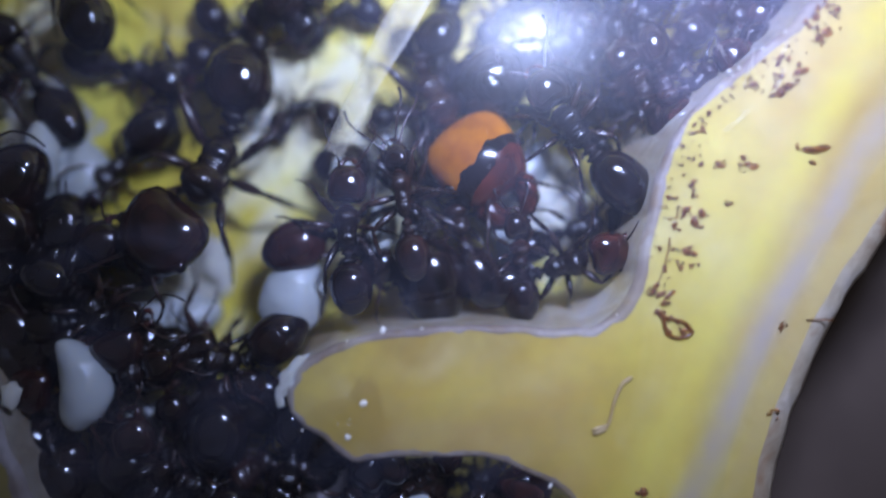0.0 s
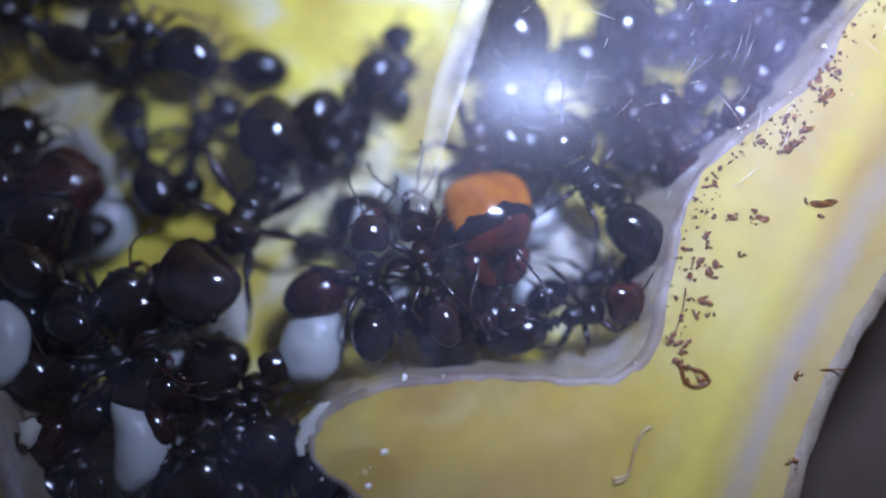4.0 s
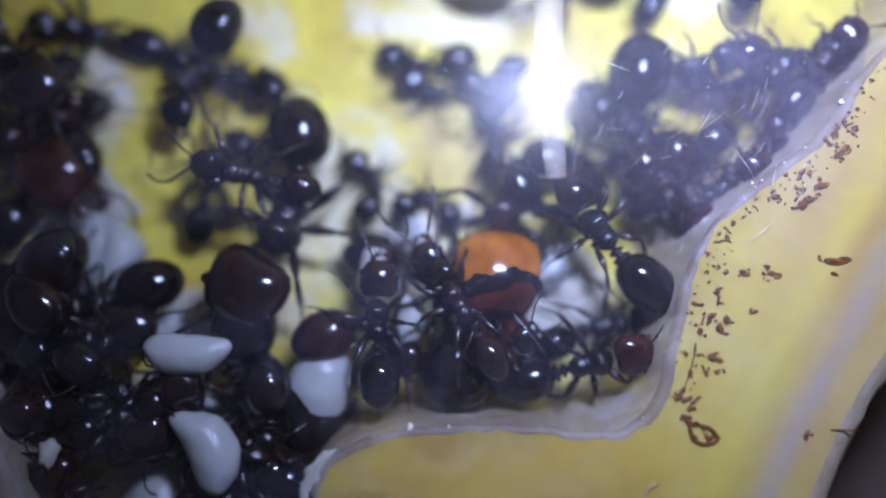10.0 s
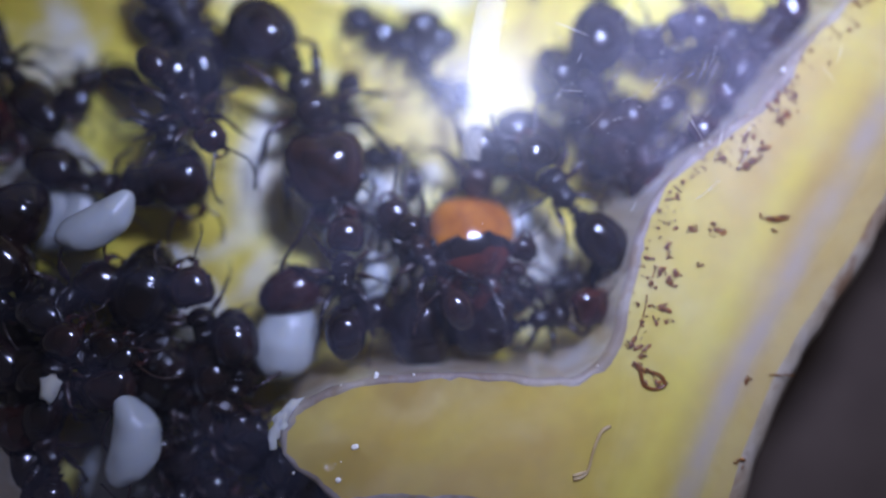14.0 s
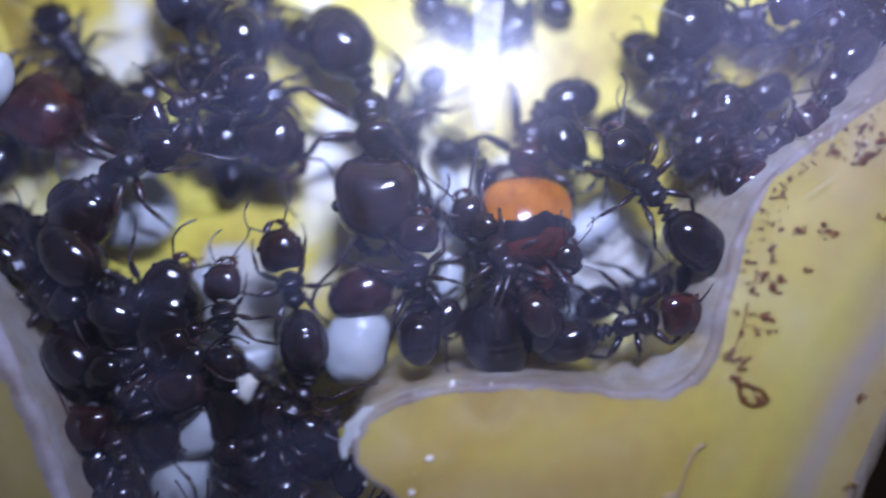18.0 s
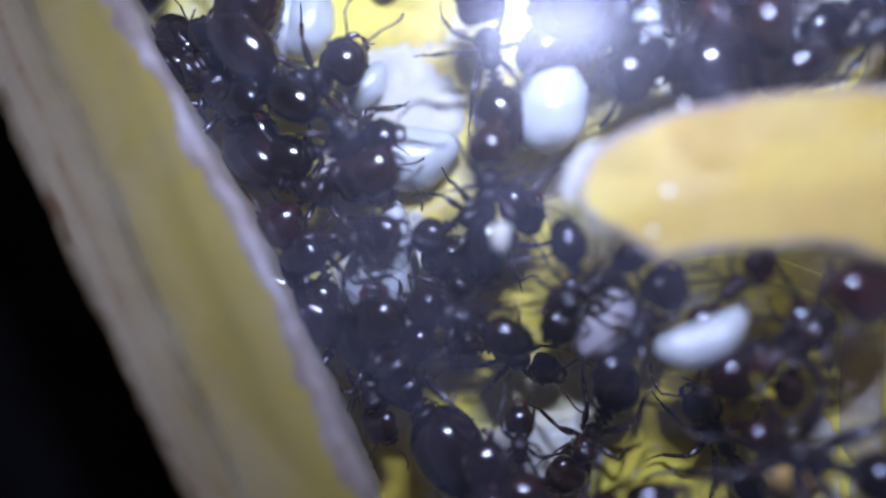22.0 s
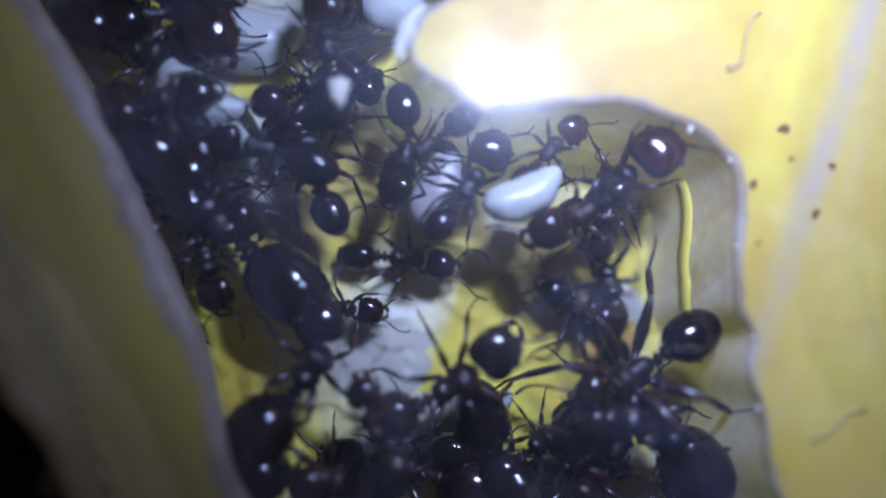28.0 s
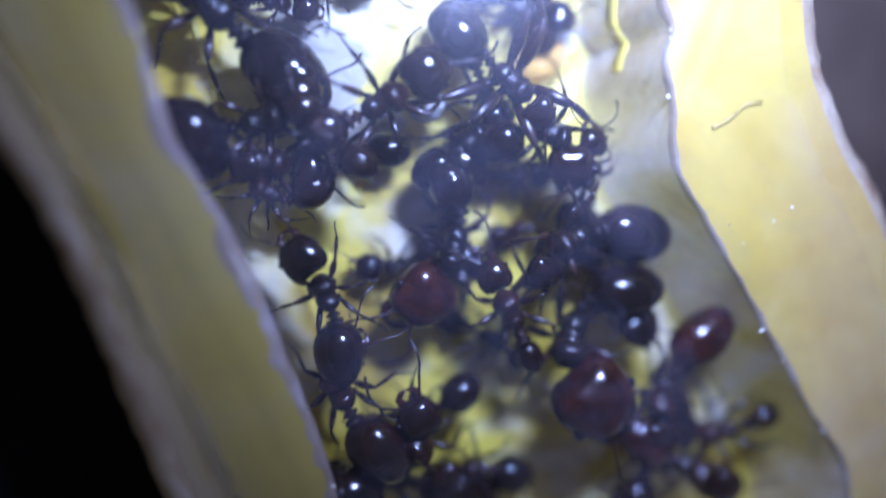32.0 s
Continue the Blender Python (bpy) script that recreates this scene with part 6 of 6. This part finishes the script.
crumb(12.18, 5.61, 0.54, 0.31, 30, 33)
crumb(12.17, 5.87, 0.19, 0.16, 40, 565)
crumb(12.14, 5.87, 0.12, 0.08, 132, 566)
crumb(12.17, 5.35, 0.14, 0.09, 146, 567)
crumb(11.60, 6.08, 0.46, 0.35, 30, 34)
crumb(11.84, 6.15, 0.15, 0.09, 109, 570)
crumb(11.85, 6.07, 0.12, 0.07, 161, 571)
crumb(11.82, 5.97, 0.19, 0.11, 159, 572)
crumb(12.95, 6.90, 0.58, 0.35, 30, 35)
crumb(12.74, 6.70, 0.19, 0.12, 52, 575)
crumb(12.94, 6.61, 0.20, 0.17, 93, 576)
crumb(12.76, 7.11, 0.22, 0.18, 6, 577)
crumb(13.24, 7.89, 0.50, 0.27, 30, 36)
crumb(13.31, 8.11, 0.12, 0.07, 137, 580)
crumb(13.21, 7.65, 0.19, 0.13, 17, 581)
crumb(13.03, 8.00, 0.19, 0.14, 124, 582)
crumb(12.56, 7.38, 0.50, 0.27, 40, 37)
crumb(12.43, 7.18, 0.21, 0.20, 134, 585)
crumb(12.34, 7.28, 0.17, 0.16, 110, 586)
crumb(12.52, 7.14, 0.20, 0.16, 72, 587)
crumb(11.50, 5.49, 0.38, 0.27, 0, 38)
crumb(11.38, 5.33, 0.13, 0.10, 101, 590)
crumb(11.47, 5.30, 0.10, 0.06, 176, 591)
crumb(11.54, 5.69, 0.10, 0.07, 89, 592)
fibre([(7.44, -2.43), (7.68, -2.78), (7.84, -3.24), (8.23, -3.39), (8.65, -3.23), (8.45, -2.89), (8.02, -2.77), (7.87, -2.58)], 0.085, CRUMB, "curled rust-brown loop of dried fibre")
fibre([(6.66, -4.75), (6.32, -4.98), (6.04, -5.66), (5.91, -6.24), (5.68, -6.57), (5.22, -6.69)], 0.075, FIBRE, "thin bent tan fibre on the resin")
fibre([(7.89, 0.03), (7.76, -0.74), (7.52, -1.51), (7.28, -1.86)], 0.03, CRUMB, "fine brown line along the chamber edge")
fibre([(12.56, -2.75), (13.24, -2.75), (13.63, -2.78)], 0.03, CRUMB, "fine brown line on the resin")
fibre([(6.81, -18.68), (7.53, -18.36), (8.16, -17.92), (8.86, -17.87)], 0.11, SHARD, "small clear amber splinter on the resin")
fibre([(5.32, -6.55), (5.72, -6.41), (6.03, -6.31)], 0.07, FIBRE, "short pale splinter on the resin")
for k, (x, y, sx, sy, a) in enumerate(((-4.75, -4.42, 0.85, 0.42, 50), (-5.05, -4.80, 0.95, 0.50, 62), (-5.22, -5.22, 0.80, 0.40, 80), (-5.30, -5.62, 0.55, 0.30, 100), (-4.98, -5.05, 0.6, 0.5, 20))):
    lump("flake", x, y, -0.12, sx, sy, 0.22, a, COTTON, "ragged white frosted flake at the tongue tip", "flake", "flakes along the rim", 40 + k, 0.9)
white_crumb = lump("white_crumb", -7.31, -6.67, -0.55, 0.65, 1.1, 0.5, 10, COTTON, "small white crumb carried by an ant", "crumb", "", 5, 0.45)
MOVES.append((white_crumb, [(0, at(-14.68, -5.60, -0.55)), (13, at(-13.75, -4.18, -0.55)), (16.5, at(-10.38, -3.45, -0.55)), (17.5, at(-9.78, -3.25, -0.55)), (18.5, at(-7.64, -4.65, -0.55)), (19, at(-7.00, -5.40, -0.55)), (19.5, at(-7.19, -6.75, -0.55)), (20, at(-7.01, -7.50, -0.55)), (21.5, at(-7.29, -6.79, -0.55)), (23, at(-7.47, -6.60, -0.55)), (24.5, at(-7.37, -6.62, -0.55)), (26.5, at(-7.26, -6.56, -0.55)), (28, at(-7.31, -6.67, -0.55)), (32, at(-7.31, -6.67, -0.55))]))
lump("food_bit", 2.32, -15.58, -4.60, 2.20, 1.60, 0.7, 20, FOOD, "soft orange bit of food on the floor", "food", "", 9, 0.4)
lump("food_bit", 10.47, -34.79, -4.60, 1.60, 2.40, 0.7, 20, FOOD, "soft orange bit of food on the floor", "food", "", 9, 0.4)
lump("resin_lump", -16.21, -18.10, -0.9, 1.0, 1.2, 0.8, 20, RED, "dark reddish lump stuck to the outer edge", "lump", "", 12, 0.5)
mat(4.04, 1.37, -4.00, 3.40, 4.20, 2.00, 0, COTTON, "ragged white mat of eggs and threads on the floor", "brood", "brood heaps", 20)
mat(-11.67, -7.54, -4.70, 3.60, 4.60, 0.42, 37, COTTON, "ragged white mat of eggs and threads on the floor", "brood", "brood heaps", 21)
mat(-10.89, -1.43, -4.80, 4.20, 3.60, 0.35, 74, COTTON, "ragged white mat of eggs and threads on the floor", "brood", "brood heaps", 22)
mat(-11.85, -3.29, -4.70, 2.60, 4.00, 0.35, 111, COTTON, "ragged white mat of eggs and threads on the floor", "brood", "brood heaps", 23)
mat(-16.29, 4.10, -4.70, 3.20, 3.40, 0.35, 148, COTTON, "ragged white mat of eggs and threads on the floor", "brood", "brood heaps", 24)
mat(-11.95, -7.29, -4.70, 3.00, 3.00, 0.35, 185, COTTON, "ragged white mat of eggs and threads on the floor", "brood", "brood heaps", 25)
mat(-7.29, -15.61, -4.90, 2.40, 1.80, 0.21, 222, COTTON, "ragged white mat of eggs and threads on the floor", "brood", "brood heaps", 26)
mat(-6.40, -15.83, -4.80, 3.40, 2.20, 0.28, 259, COTTON, "ragged white mat of eggs and threads on the floor", "brood", "brood heaps", 27)
mat(2.72, -14.67, -4.90, 1.60, 2.40, 0.21, 296, COTTON, "ragged white mat of eggs and threads on the floor", "brood", "brood heaps", 28)
mat(-6.87, -14.85, -4.80, 4.00, 2.20, 0.28, 333, COTTON, "ragged white mat of eggs and threads on the floor", "brood", "brood heaps", 29)
mat(-5.48, -18.29, -4.80, 4.00, 2.20, 0.28, 370, COTTON, "ragged white mat of eggs and threads on the floor", "brood", "brood heaps", 30)


# Translucent strip added in place of a streak reflected in the pane.
def film_strip():
    bm = bmesh.new()
    n, L = 40, 16.0
    rows = []
    for i in range(n + 1):
        u = i / n
        x, c = u * L, 0.12 * math.sin(u * 7)
        h = (0.34 + 0.2 * min(1.0, u * 3)) * (1 + 0.15 * noise.noise(Vector((u * 9, 1, 0))))
        rows.append([bm.verts.new((x * MM, (c + h * s) * MM, (0.05 * math.sin(u * 11 + k) + d) * MM)) for k, (s, d) in enumerate(((-1, 0), (-0.45, 0.1), (0.1, -0.03), (0.6, 0.09), (1, 0)))])
    for a, b in zip(rows, rows[1:]):
        for k in range(4):
            bm.faces.new((a[k], a[k + 1], b[k + 1], b[k]))
    return tagged(new("film_strip", mesh_of("film_strip", bm, REFLECTION)), "crumpled clear strip standing in for a streak reflected over the chamber", "plastic strip")


MOVES.append((film_strip(), [(0, at(-3.58, 2.83, -0.5, 0, 0, 62)), (3, at(-1.58, 2.35, -0.5, 0, 0, 71)), (6, at(-1.20, 3.86, -0.5, 0, 0, 87)), (9, at(3.19, 5.65, -0.5, 0, 0, 97)), (11, at(2.62, 5.58, -0.5, 0, 0, 88)), (13, at(1.55, 4.72, -0.5, 0, 0, 84)), (16.5, at(1.15, 4.87, -0.5, 0, 0, 85)), (17.5, at(1.39, 5.47, -0.5, 0, 0, 88)), (18.5, at(-4.70, 5.14, -0.5, 0, 0, 89)), (19.5, at(-6.06, 4.07, -0.5, 0, 0, 65)), (20, at(-4.69, 4.97, -0.5, 0, 0, 80)), (32, at(-4.69, 4.97, -0.5, 0, 0, 80))]))


# ---- fine grit along the rim ----
rnd = random.Random(4)
for i in range(230):
    k = rnd.randrange(8, 92)
    d = abs(rnd.gauss(0, 0.38)) + 0.34
    x, y = offset_loop(CHAMBER, d)[k]
    if y > -2.2:
        s = 0.06 + 0.24 * rnd.random() ** 2.5
        crumb(x, y, s, s * rnd.uniform(0.5, 1), rnd.uniform(0, 180), 100 + i)
for i in range(70):
    k = rnd.randrange(10, 330)
    x, y = offset_loop(CHAMBER, rnd.gauss(0.08, 0.12))[k]
    s = 0.08 + 0.25 * rnd.random() ** 3
    lump("flake", x, y, -0.1, s, s * rnd.uniform(0.4, 0.9), 0.1, rnd.uniform(0, 180), PALE, "pale chipped flake on the carved rim", "flake", "flakes along the rim", i, 0.8)
for i in range(9):
    k = rnd.randrange(30, 330)
    x, y = offset_loop(CHAMBER, rnd.uniform(0.6, 3.2))[k % len(CHAMBER)]
    s = 0.05 + 0.2 * rnd.random() ** 2
    lump("bubble", x, y, 0.02, s, s, 0.08, 0, PALE, "tiny pale bubble in the resin face", "bubble", "bubbles in the resin", i, 0.3)


def motions():
    for ob, rows in MOVES:
        walk(ob, rows)


motions()
